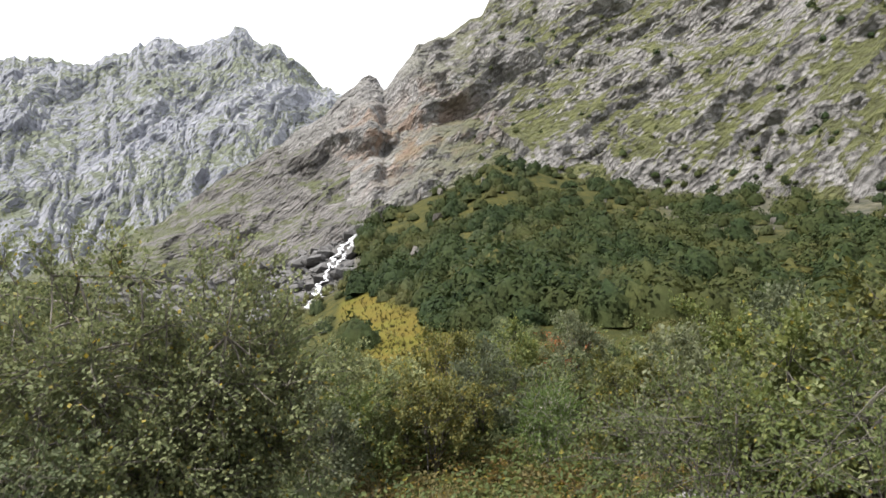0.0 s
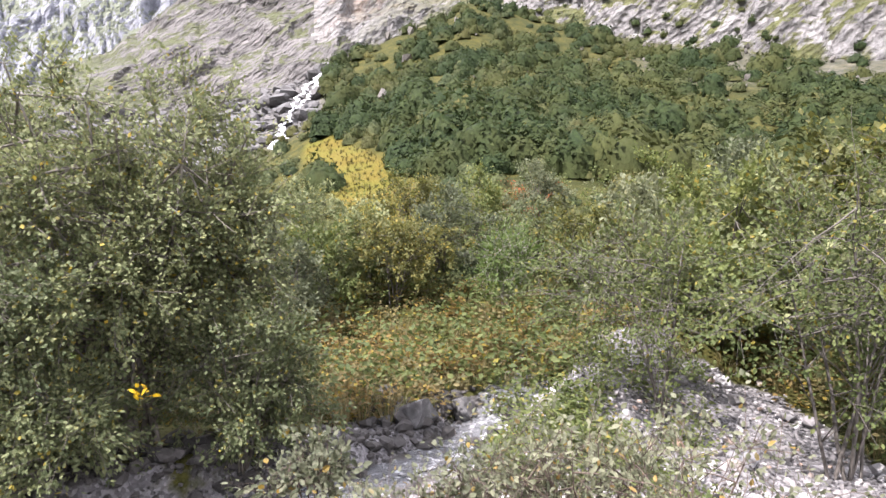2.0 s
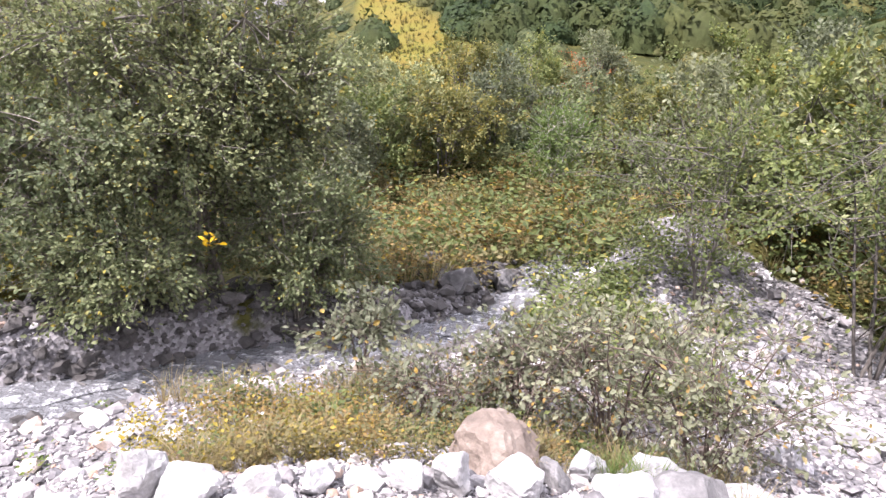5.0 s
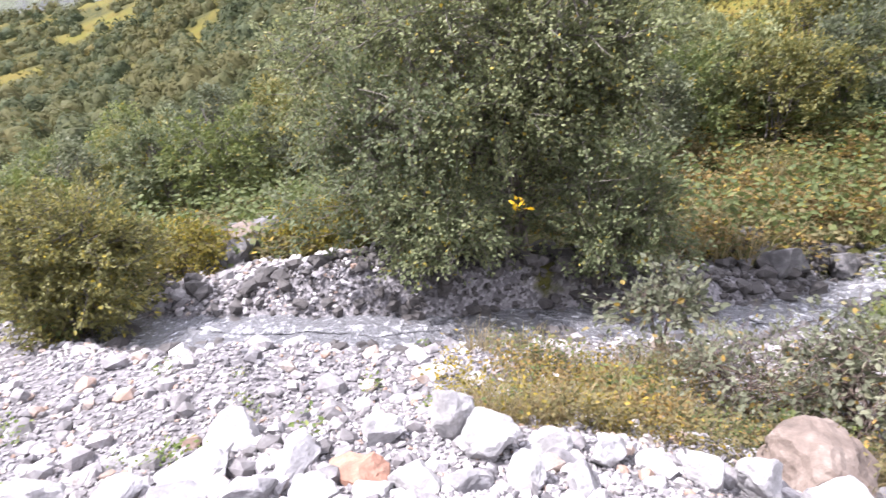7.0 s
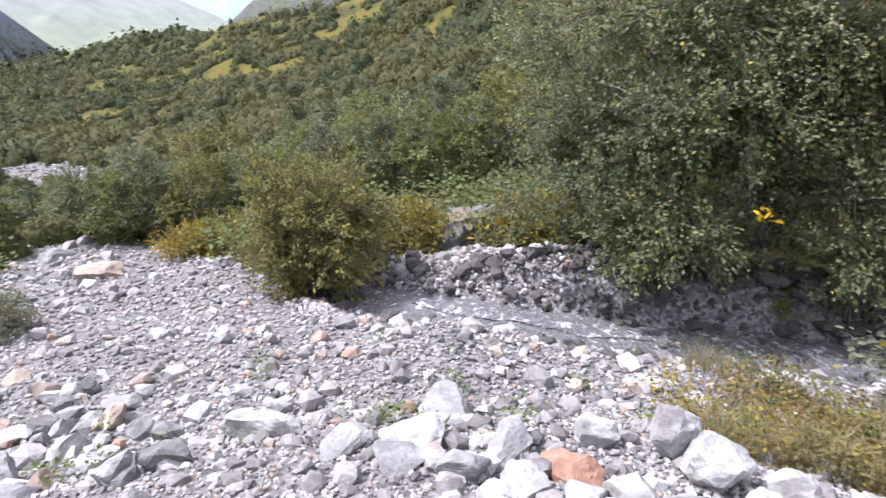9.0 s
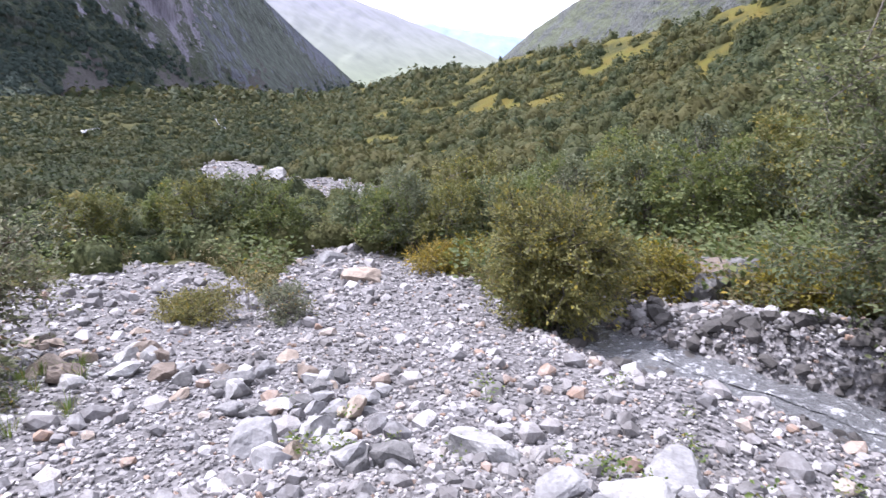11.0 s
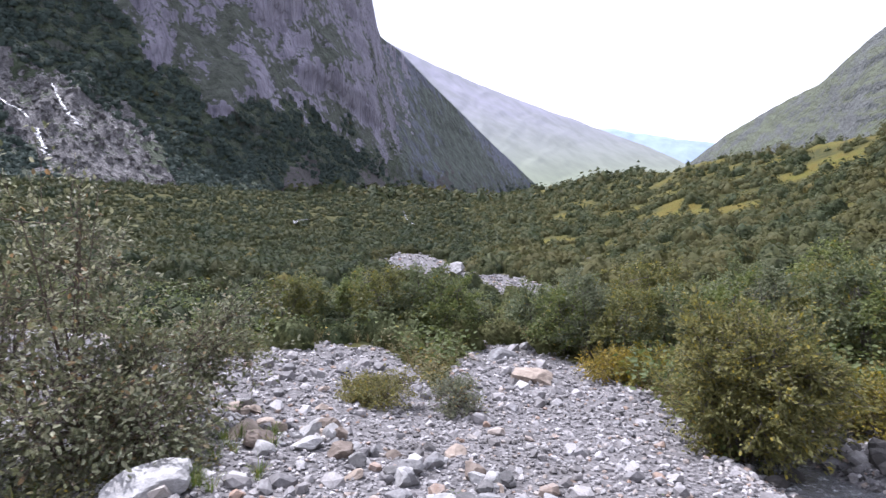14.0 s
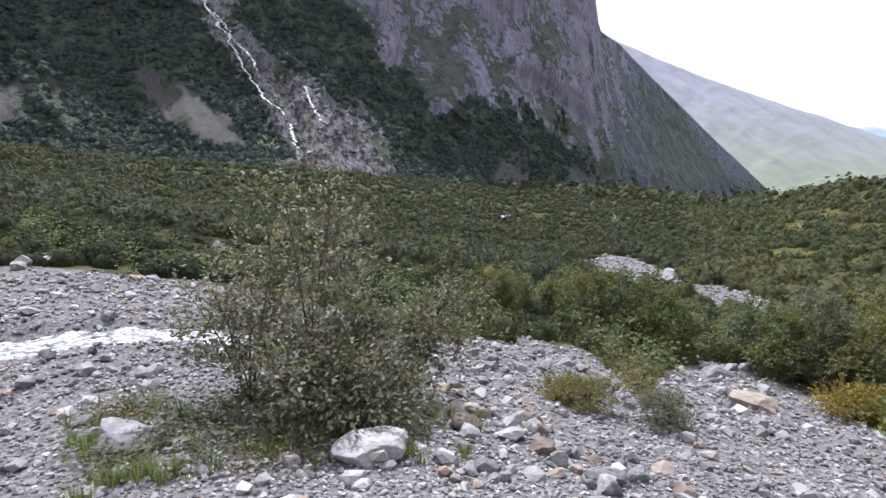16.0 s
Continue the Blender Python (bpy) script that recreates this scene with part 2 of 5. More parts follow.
M_DARKB = plain_stone("dark_boulder", (0.05, 0.05, 0.05), (0.11, 0.105, 0.105), (0.22, 0.215, 0.21))
M_OUTCROP = plain_stone("outcrop_rock", (0.065, 0.058, 0.052), (0.125, 0.114, 0.102), (0.20, 0.184, 0.166))
M_TAN = plain_stone("tan_boulder", (0.17, 0.13, 0.10), (0.29, 0.235, 0.19), (0.40, 0.34, 0.29))
M_RUBBLE = plain_stone("rubble_rock", (0.05, 0.047, 0.047), (0.10, 0.097, 0.096), (0.19, 0.183, 0.18))
# Wet stone, darkened further to paint the deep shade under the tree.
M_WET_SHADE = plain_stone("shade_dark_wet_stone", (0.022, 0.020, 0.019), (0.055, 0.050, 0.047), (0.12, 0.11, 0.104))
M_WATER = water_material("stream_water", 0.54, 0.78, 8.0)
M_RAPID = water_material("white_water", 0.50, 0.76, 9.0)
M_BROOK = water_material("foaming_water", 0.40, 0.68, 5.0)
M_FALL = water_material("falling_water", 0.36, 0.56, 1.6, (1, 1, 0.35))
M_ALDER = leaf_material("sallow_leaf", (0.072, 0.095, 0.038), (0.152, 0.176, 0.077), (0.26, 0.278, 0.134), (0.40, 0.30, 0.03), 0.016, 0.6, 0.38)
M_WILLOW = leaf_material("yellowing_willow_leaf", (0.085, 0.092, 0.028), (0.175, 0.170, 0.052), (0.27, 0.245, 0.078), (0.36, 0.28, 0.03), 0.04)
M_OLIVE = leaf_material("olive_willow_leaf", (0.065, 0.078, 0.022), (0.125, 0.13, 0.036), (0.20, 0.185, 0.05), (0.34, 0.26, 0.03), 0.03)
M_YELLOW = leaf_material("yellow_shrub_leaf", (0.11, 0.105, 0.02), (0.20, 0.17, 0.025), (0.30, 0.23, 0.03), (0.40, 0.29, 0.02), 0.1)
M_GREYLEAF = leaf_material("grey_willow_leaf", (0.105, 0.12, 0.068), (0.185, 0.198, 0.122), (0.28, 0.285, 0.19), (0.40, 0.25, 0.05), 0.03, 0.5, 0.48)
# The pale third colour paints glints on glossy leaves.
M_SALLOW = leaf_material("glint_painted_sallow_leaf", (0.055, 0.068, 0.030), (0.135, 0.145, 0.072), (0.36, 0.36, 0.24), (0.22, 0.14, 0.06), 0.05, 0.42)
M_BIRCH = leaf_material("birch_leaf", (0.066, 0.090, 0.024), (0.136, 0.166, 0.046), (0.22, 0.236, 0.074), (0.34, 0.25, 0.03), 0.012)
M_ROWAN = leaf_material("rowan_leaf", (0.055, 0.09, 0.02), (0.09, 0.14, 0.032), (0.14, 0.19, 0.05), (0.3, 0.3, 0.05), 0.02)
M_HERB = leaf_material("herb_leaf", (0.07, 0.073, 0.026), (0.130, 0.118, 0.044), (0.20, 0.165, 0.066), (0.36, 0.27, 0.03), 0.05)
M_REDLEAF = leaf_material("red_autumn_leaf", (0.20, 0.05, 0.02), (0.32, 0.09, 0.03), (0.40, 0.16, 0.05), (0.2, 0.16, 0.04), 0.2)
M_RUST = leaf_material("rusty_herb_leaf", (0.10, 0.075, 0.026), (0.20, 0.135, 0.045), (0.30, 0.19, 0.06), (0.36, 0.27, 0.03), 0.12)
M_DRY = leaf_material("dry_grass", (0.14, 0.11, 0.05), (0.24, 0.19, 0.09), (0.32, 0.27, 0.14), (0.12, 0.14, 0.04), 0.15)
M_GREEN = leaf_material("fresh_grass", (0.06, 0.10, 0.02), (0.10, 0.15, 0.03), (0.17, 0.20, 0.05), (0.25, 0.2, 0.06), 0.1)
M_GOLD = leaf_material("gold_leaf", (0.55, 0.33, 0.01), (0.70, 0.42, 0.012), (0.80, 0.50, 0.02), (0.6, 0.3, 0.02), 0.1)
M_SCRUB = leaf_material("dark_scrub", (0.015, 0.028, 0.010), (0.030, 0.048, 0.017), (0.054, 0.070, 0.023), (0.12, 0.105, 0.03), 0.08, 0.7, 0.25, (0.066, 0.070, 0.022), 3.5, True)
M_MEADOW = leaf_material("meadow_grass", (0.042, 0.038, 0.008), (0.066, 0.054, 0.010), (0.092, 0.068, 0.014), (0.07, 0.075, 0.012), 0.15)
# Paler and bluer than other scrub: haze over the wall is painted in.
M_SHADESCRUB = leaf_material("hazed_wall_scrub_leaf", (0.046, 0.067, 0.059), (0.070, 0.096, 0.082), (0.098, 0.124, 0.102), (0.13, 0.11, 0.05), 0.03, 0.8, 0.3, None, 0.9, True)
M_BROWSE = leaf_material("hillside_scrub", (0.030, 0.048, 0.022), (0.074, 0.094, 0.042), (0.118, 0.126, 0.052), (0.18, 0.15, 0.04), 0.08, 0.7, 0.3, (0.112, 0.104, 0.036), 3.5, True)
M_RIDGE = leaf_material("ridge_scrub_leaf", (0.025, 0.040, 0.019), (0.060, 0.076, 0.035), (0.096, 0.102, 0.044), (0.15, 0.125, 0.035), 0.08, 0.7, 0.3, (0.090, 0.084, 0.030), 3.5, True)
# Darker copy of the hillside scrub: cloud shade is put into the colours.
M_VALLEY = leaf_material("dimmed_valley_scrub_leaf", (0.025, 0.040, 0.021), (0.049, 0.066, 0.033), (0.082, 0.090, 0.040), (0.14, 0.115, 0.035), 0.10, 0.7, 0.3, (0.076, 0.074, 0.028), 3.5, True)
M_BARK = bark_material("grey_bark", (0.048, 0.041, 0.035), (0.14, 0.125, 0.11))
M_LIMB = bark_material("brown_grey_bark", (0.075, 0.064, 0.052), (0.19, 0.17, 0.145))
M_PALEBARK = bark_material("pale_bark", (0.16, 0.145, 0.125), (0.36, 0.34, 0.31))
M_TWIG = bark_material("twig", (0.05, 0.035, 0.028), (0.13, 0.095, 0.075))
M_GREYISH = leaf_material("silvery_willow_leaf", (0.068, 0.083, 0.042), (0.142, 0.158, 0.085), (0.225, 0.24, 0.138), (0.3, 0.22, 0.04), 0.01)


# ---- mesh helpers ----
def mesh_of(name, verts, faces, mat, smooth=False):
    me = bpy.data.meshes.new(name)
    verts = np.asarray(verts, dtype=np.float32)
    if isinstance(faces, np.ndarray):
        k = faces.shape[1]
        me.vertices.add(len(verts))
        me.vertices.foreach_set("co", verts.ravel())
        me.loops.add(faces.size)
        me.loops.foreach_set("vertex_index", faces.ravel().astype(np.int32))
        me.polygons.add(len(faces))
        me.polygons.foreach_set("loop_start", np.arange(0, faces.size, k, dtype=np.int32))
        me.update(calc_edges=True)
    else:
        me.from_pydata(verts.tolist(), [], faces)
    me.materials.append(mat)
    me.polygons.foreach_set("use_smooth", np.full(len(me.polygons), smooth))
    return me


def part_of(name, me, parent, label=""):
    ob = new(name, me)
    ob.parent = parent
    return tagged(ob, label)


def joined(pieces):
    """Vertex and face arrays of several pieces as one."""
    vs, fs, n = [], [], 0
    for v, f in pieces:
        vs.append(v)
        fs.append(f + n)
        n += len(v)
    return np.concatenate(vs), np.concatenate(fs)


def smoothstep(x, a, b):
    t = np.clip((x - a) / (b - a), 0, 1)
    return t * t * (3 - 2 * t)


def grain(p, octaves=4):
    return noise.fractal(Vector(p), 0.9, 2.1, octaves, noise_basis="PERLIN_ORIGINAL")


# ---- the lie of the land, with the standing point at the origin ----
FALL_S = [0.0, 4.0, 7.0, 10.0, 13.0, 17.0, 40.0, 66.0, 120.0, 250.0, 600.0, 1500.0, 5000.0]
FALL_Z = [0.0, 0.0, -0.40, -0.95, -1.55, -2.15, -5.2, -8.2, -10.4, -12.4, -17.0, -36.0, -100.0]
NEAR_R = [0.0, 1.5, 2.3, 2.9, 4.2, 6.0, 9.0, 5000.0]
NEAR_Z = [1.2, 1.2, 0.72, 0.55, -0.02, -0.2, -0.4, -0.4]
RISE_AZ = [-100, -87, -80, -67, -54, -47, -36, -18, -7, 5, 20, 37, 60, 90]
RISE_R0 = [900, 300, 80, 19, 15, 14, 12, 12, 12, 12, 11, 10, 10, 10]
RISE_R1 = [1600, 900, 518, 230, 155, 133, 115, 100, 92, 105, 100, 85, 80, 80]
RISE_EL = [-3, -3.0, -1.9, 0.3, 2.6, 4.3, 7.5, 7.6, 13, 19, 15, 12, 12, 10]
STREAM = [(3.6, 13.5), (2.2, 10.6), (1.3, 9.6), (0.6, 8.3), (-0.5, 7.0), (-1.9, 6.3), (-2.9, 5.6), (-3.7, 5.05), (-4.6, 4.75), (-5.55, 4.5),
          (-6.5, 4.3), (-7.6, 4.4), (-9.2, 5.0), (-11.0, 6.0), (-14.0, 7.2)]
BROOK = [(-5.4, -12.0), (-6.6, -11.0), (-7.7, -10.0), (-8.7, -9.2), (-9.4, -8.4), (-10.1, -7.7), (-11.0, -7.2), (-12.2, -6.9)]
RIVER = [(-42.0, 6.0), (-48.0, 5.5), (-55.0, 4.0), (-62.0, 0.6), (-74.0, -2.0), (-86.0, -2.5)]
FAR_WATER = [(-150.0, -3.5), (-170.0, -6.0), (-195.0, -7.5), (-225.0, -9.5)]
FAR_POOL = [(-138.0, -30.0), (-146.0, -31.5), (-152.0, -29.5)]
BED_AZ = [-180, -145, -125, -110, -100, -95, -90, -85, -80, -70, -65, -58, -50, -40, -20, 0, 8, 14, 20, 32, 40, 60, 180]
BED_R = [22, 21, 20, 15, 18, 18, 12, 21, 18, 12, 8, 9.5, 10.5, 8.2, 7.0, 9.2, 10.0, 10.6, 11.8, 11.6, 9.0, 9, 22]


def off_line(x, y, line):
    """Distance from a polyline, and how far along it (0 to 1)."""
    best = np.full(np.shape(x), 1e9)
    along = np.zeros(np.shape(x))
    for i, ((ax, ay), (bx, by)) in enumerate(zip(line, line[1:])):
        dx, dy = bx - ax, by - ay
        t = np.clip(((x - ax) * dx + (y - ay) * dy) / (dx * dx + dy * dy), 0, 1)
        d = np.hypot(x - ax - t * dx, y - ay - t * dy)
        along = np.where(d < best, (i + t) / (len(line) - 1), along)
        best = np.minimum(best, d)
    return best, along


def past_stream(x, y):
    """How far a place lies beyond the middle of the stream, away from the standing point."""
    az = np.degrees(np.arctan2(x, y))
    return np.hypot(x, y) - np.interp(az, [-62, -60, -56.5, -51, -44, -36, -27.4, -16.8, -4, 4, 12], [9.2, 8.8, 7.8, 7.15, 6.6, 6.26, 6.3, 6.6, 7.0, 8.3, 10.8])


def land(x, y):
    """Height of the ground."""
    x, y = np.asarray(x, float), np.asarray(y, float)
    r = np.hypot(x, y)
    az = np.degrees(np.arctan2(x, y))
    s = np.maximum(0.0, -0.98 * x + 0.5 * np.minimum(y, 0))
    base = np.interp(s, FALL_S, FALL_Z) + np.interp(r, NEAR_R, NEAR_Z)
    base = base + 0.33 * np.clip(x - 0.9, 0, 4.5) * smoothstep(y, -6, 2) * (1 - smoothstep(np.abs(x - 1.8) + np.abs(y - 11), 2, 5))
    base = base + 0.04 * np.clip(-y - 20, 0, 160)
    foot_az = [-175, -150, -134, -121, -112, -101.7, -94, -86, -79]
    foot_r = np.interp(az, foot_az, [205, 210, 220, 230, 255, 310, 410, 690, 1150])
    base = base + smoothstep(r, 0.45 * foot_r, foot_r) * np.interp(az, foot_az, [2, 3, 4.5, 6, 4, 1.5, 0.5, 0, 0])
    azc = np.clip(az, -100, 90)
    r0, r1, e1 = (np.interp(azc, RISE_AZ, k) for k in (RISE_R0, RISE_R1, RISE_EL))
    zc = EYE + r1 * np.tan(np.radians(e1))
    t = np.clip((r - r0) / (r1 - r0), 0, 1)
    h = t ** 1.3 * smoothstep(az, -100, -86) * (1 - smoothstep(az, 90, 125))
    z = base * (1 - h) + zc * h
    over = np.maximum(0, r - r1) * smoothstep(az, -99, -90) * (1 - smoothstep(az, -46, -34))
    z = z - np.minimum(over * 0.16, 40)
    d, _ = off_line(x, y, STREAM)
    beyond = past_stream(x, y)
    z = z - np.interp(az, [-55, -40], [0.27, 0.38]) * (1 - smoothstep(np.where(beyond < 0, 0.65 * d, d), 0.25, 0.8))
    bank = smoothstep(beyond, 0.35, 0.72) * (1 - smoothstep(beyond, 1.4, 3.2)) * smoothstep(-az, 12, 22) * (1 - smoothstep(-az, 57, 61))
    z = z + np.interp(az, [-52, -40], [0.10, 0.30]) * bank
    d, _ = off_line(x, y, BROOK)
    z = z - 0.3 * (1 - smoothstep(d, 0.3, 1.2))
    return z


def az_of(x, y):
    return np.degrees(np.arctan2(x, y))


def top(x, y):
    """Height of the ground with its unevenness."""
    x, y = np.asarray(x, float), np.asarray(y, float)
    r = np.hypot(x, y)
    flat = np.stack([x.ravel(), y.ravel()], -1)
    n = np.array([grain((a * 0.8, b * 0.8, 0), 2) for a, b in flat]).reshape(x.shape)
    n2 = np.array([grain((a * 0.05, b * 0.05, 3), 3) for a, b in flat]).reshape(x.shape)
    return land(x, y) + n * 0.10 * smoothstep(r, 1.5, 4) + n2 * np.clip((r - 15) * 0.02, 0, 1.3) * (1 - 0.8 * gravel_share(x, y)) * (1 - 0.6 * smoothstep(-az_of(x, y), 76, 88))


def gravel_share(x, y):
    x, y = np.asarray(x, float), np.asarray(y, float)
    r = np.hypot(x, y)
    az = np.degrees(np.arctan2(x, y))
    near = 1 - smoothstep(r, np.interp(az, BED_AZ, BED_R) * 0.93, np.interp(az, BED_AZ, BED_R) * 1.07)
    d, a = off_line(x, y, RIVER)
    wide = np.interp(a, [0, 0.2, 0.4, 0.6, 0.8, 1], [2.0, 4.5, 6.0, 6.0, 5.0, 3.2])
    river = 1 - smoothstep(d, wide * 0.7, wide * 1.2)
    d2, a2 = off_line(x, y, BROOK)
    return np.maximum(np.maximum(near, river), 1 - smoothstep(d2, 1.5, 3.0))


def meadow_share(x, y):
    r = np.hypot(x, y)
    az = np.degrees(np.arctan2(x, y))
    w = 1 - smoothstep(np.abs(az - np.interp(r, [24, 34, 43, 52], [-2.0, -4.0, -7.2, -8.6])) / np.interp(r, [24, 34, 43, 52], [5.5, 3.6, 2.3, 1.4]), 0.8, 1.2)
    strip = (1 - smoothstep(np.abs(r - 50 - 4 * np.sin(az * 0.3)), 1.5, 4.0)) * smoothstep(az, -132, -127) * (1 - smoothstep(az, -106, -100))
    return np.maximum(np.maximum(w * smoothstep(r, 18, 24) * (1 - smoothstep(r, 50, 54)), strip), 0.8 * gap_share(x, y))


def gap_share(x, y):
    """Grassy openings between the bushes of the ridge."""
    x, y = np.asarray(x, float), np.asarray(y, float)
    az, r = az_of(x, y), np.hypot(x, y)
    n = np.array([grain((a / 14, b / 14, 2.0), 3) for a, b in zip(x.ravel(), y.ravel())]).reshape(x.shape)
    return (1 - smoothstep(n, -0.20, -0.10)) * smoothstep(r, 45, 60) * smoothstep(az, -90, -84) * (1 - smoothstep(az, -40, -34))


def slab_share(x, y):
    """Bare slabs and rubble on either side of the cascade."""
    r = np.hypot(x, y)
    az = np.degrees(np.arctan2(x, y))
    side = 0.45 * smoothstep(az, 17, 24) * smoothstep(r, 58, 72) * (1 - smoothstep(r, 150, 170)) * (1 - smoothstep(az, 60, 70))
    return side + smoothstep(az, -33, -24) * (1 - smoothstep(az, -8.6, -7.4)) * smoothstep(r, 56, 70) * (1 - smoothstep(r, 150, 170))


def meet(az, el, far=2000.0):
    """Where a level-bearing line of sight from the standing point meets the ground."""
    r = np.geomspace(1.0, far, 3000)
    a = radians(az)
    x, y = r * math.sin(a), r * math.cos(a)
    hit = np.nonzero(land(x, y) >= EYE + r * math.tan(radians(el)))[0]
    i = hit[0] if len(hit) else len(r) - 1
    return x[i], y[i], float(land(x[i], y[i])), r[i]


def ground():
    az = np.concatenate([np.arange(-152, 52, 0.75), np.arange(52, 208, 6)])
    rr = np.concatenate([np.geomspace(0.5, 1.8, 6)[:-1], np.geomspace(1.8, 18, 125)[:-1], np.geomspace(18, 400, 90)[:-1], np.geomspace(400, 4700, 22)])
    A, Rr = np.meshgrid(np.radians(az), rr, indexing="ij")
    X, Y = Rr * np.sin(A), Rr * np.cos(A)
    Z = top(X, Y)
    na, nr = X.shape
    verts = np.concatenate([np.stack([X, Y, Z], -1).reshape(-1, 3), [[0, 0, float(land(0.0, 0.0))]]])
    i, j = np.meshgrid(np.arange(na), np.arange(nr - 1), indexing="ij")
    i2 = (i + 1) % na
    quads = np.stack([i * nr + j, i * nr + j + 1, i2 * nr + j + 1, i2 * nr + j], -1).reshape(-1, 4)
    faces = quads.tolist() + [[len(verts) - 1, k * nr, ((k + 1) % na) * nr] for k in range(na)]
    me = mesh_of("ground", verts, faces, M_EARTH, True)
    for name, f in (("gravel", gravel_share), ("meadow", meadow_share), ("slabs", slab_share)):
        at = me.attributes.new(name, "FLOAT", "POINT")
        at.data.foreach_set("value", f(verts[:, 0], verts[:, 1]).astype(np.float32))
    ob = new("ground", me)
    return tagged(ob, "pale stony river bed running into scrubby green slopes", "ground", kind="structure")


GROUND = ground()


# ---- mountains ----
def mountain(name, label, crest, foot, nu, nv, mat, craggy, size, lean=1.0, rise=1.0, jag=0.3, seed=0, smooth=True, dip=35.0, ledge=0.45, blocks=1.0, buttress=0.0, zones=(), wide=1.0, terrace=0.0, rough=0.75, fins=None):
    """A rock mass between a foot line and a crest line, both as (azimuth, distance, elevation), broken by crags."""
    c, f = np.array(crest, float), np.array(foot, float)
    az = np.linspace(c[0, 0], c[-1, 0], nu)
    rc, ec = np.interp(az, c[:, 0], c[:, 1]), np.interp(az, c[:, 0], c[:, 2])
    rf, ef = np.interp(az, f[:, 0], f[:, 1]), np.interp(az, f[:, 0], f[:, 2])
    zc, zf = EYE + rc * np.tan(np.radians(ec)), EYE + rf * np.tan(np.radians(ef))
    v = np.linspace(0, 1, nv)[None, :]
    r = rf[:, None] + (rc - rf)[:, None] * v ** lean
    z = zf[:, None] + (zc - zf)[:, None] * v ** rise
    A = np.radians(az)[:, None] + 0 * v
    P = np.stack([r * np.sin(A), r * np.cos(A), z], -1)
    out = -np.stack([np.sin(A), np.cos(A), 0 * A - 0.2], -1)
    k = 1.0 / size
    amp = np.zeros((nu, nv))
    up = np.zeros((nu, nv))
    cd, sd = math.cos(radians(dip)), math.sin(radians(dip))
    rm = float(rf.mean())
    for i in range(nu):
        u = A[i, 0] * rm * k * wide + seed * 7.3
        for j in range(nv):
            h, w = P[i, j, 2] * k, 0.08 * r[i, j] * k
            bend = noise.fractal(Vector((u * 0.7, h * 0.7, w)), 0.8, 2.0, 3)
            along, bed = u * cd + h * sd, -u * sd + h * cd + 0.5 * bend
            rid = noise.ridged_multi_fractal(Vector((along * 0.32, bed, w * 0.6)), 0.85, 2.1, 6, 1.0, 2.0)
            cell = noise.voronoi(Vector((along * 0.9, bed * 2.0, w * 0.9)))[0]
            step = (bed * 1.7) % 1.0
            small = noise.fractal(Vector((along * 2.4, bed * 5.0, w * 4)), 0.75, 2.2, 5)
            crack = noise.voronoi(Vector((u * 3.2 + bend, h * 1.7, w * 2.0)))[0]
            amp[i, j] = 0.45 * rid + blocks * (0.4 * (cell[1] - cell[0]) + 0.35 * min(0.35, crack[1] - crack[0]) / 0.35) + buttress * noise.ridged_multi_fractal(Vector((along * 0.07, bed * 0.3, w * 0.2)), 0.8, 2.2, 4, 1.0, 2.0) + ledge * (step if step < 0.8 else 4 * (1 - step)) + rough * small + 0.6 * bend
            if terrace:
                tread = (bed * 0.42 + 0.35 * bend + 0.5 * cell[0]) % 1.0
                amp[i, j] += terrace * (tread if tread < 0.82 else 4.55 * (1 - tread))
            if fins:
                amp[i, j] += fins(math.degrees(A[i, 0]), P[i, j, 2]) * (noise.ridged_multi_fractal(Vector((u * 0.55 + 0.25 * bend, h * 0.08, 3.1)), 0.8, 2.1, 4, 1.0, 2.0) - 1.0)
            up[i, j] = noise.fractal(Vector((u * 2.2, 0, seed)), 0.7, 2.2, 6)
    amp -= amp.mean()
    edge = smoothstep(v, 0.0, 0.08) * (1 - 0.6 * smoothstep(v, 0.93, 1.0))
    P = P + out * (amp * craggy * size * edge)[..., None]
    P[..., 2] += (up * jag * size * smoothstep(v, 0.6, 1.0))
    # behind the crest the mass falls away
    for back, drop in ((1.12, 0.25), (1.4, 1.1)):
        Q = P[:, nv - 1].copy()
        Q[:, :2] *= back
        Q[:, 2] -= drop * (zc - zf)
        P = np.concatenate([P, Q[:, None]], 1)
    # and below the foot it goes into the ground
    Q = P[:, 0].copy()
    Q[:, :2] *= 1.03
    Q[:, 2] -= 0.12 * size + 0.04 * rf
    P = np.concatenate([Q[:, None], P], 1)
    n2 = P.shape[1]
    i, j = np.meshgrid(np.arange(nu - 1), np.arange(n2 - 1), indexing="ij")
    quads = np.stack([i * n2 + j, (i + 1) * n2 + j, (i + 1) * n2 + j + 1, i * n2 + j + 1], -1).reshape(-1, 4)
    me = mesh_of(name, P.reshape(-1, 3), quads, mat, smooth)
    d = P[:-1, :-1].reshape(-1, 3) - np.array([0, 0, EYE])
    fa = np.degrees(np.arctan2(d[:, 0], d[:, 1]))
    fe = np.degrees(np.arctan2(d[:, 2], np.hypot(d[:, 0], d[:, 1])))
    if zones:
        fuzz = np.array([grain(q * np.array([0.06, 0.06, 0.02]), 5) for q in d])
        slot = np.zeros(len(d), np.int32)
        for k, (inside, zone_mat) in enumerate(zones):
            me.materials.append(zone_mat)
            slot[inside(fa + 2.0 * fuzz, fe + 2.0 * fuzz)] = k + 1
        me.polygons.foreach_set("material_index", slot)
    ob = new(name, me)
    tagged(ob, label, "mountain", kind="structure")
    return P[:, 1:nv + 1]


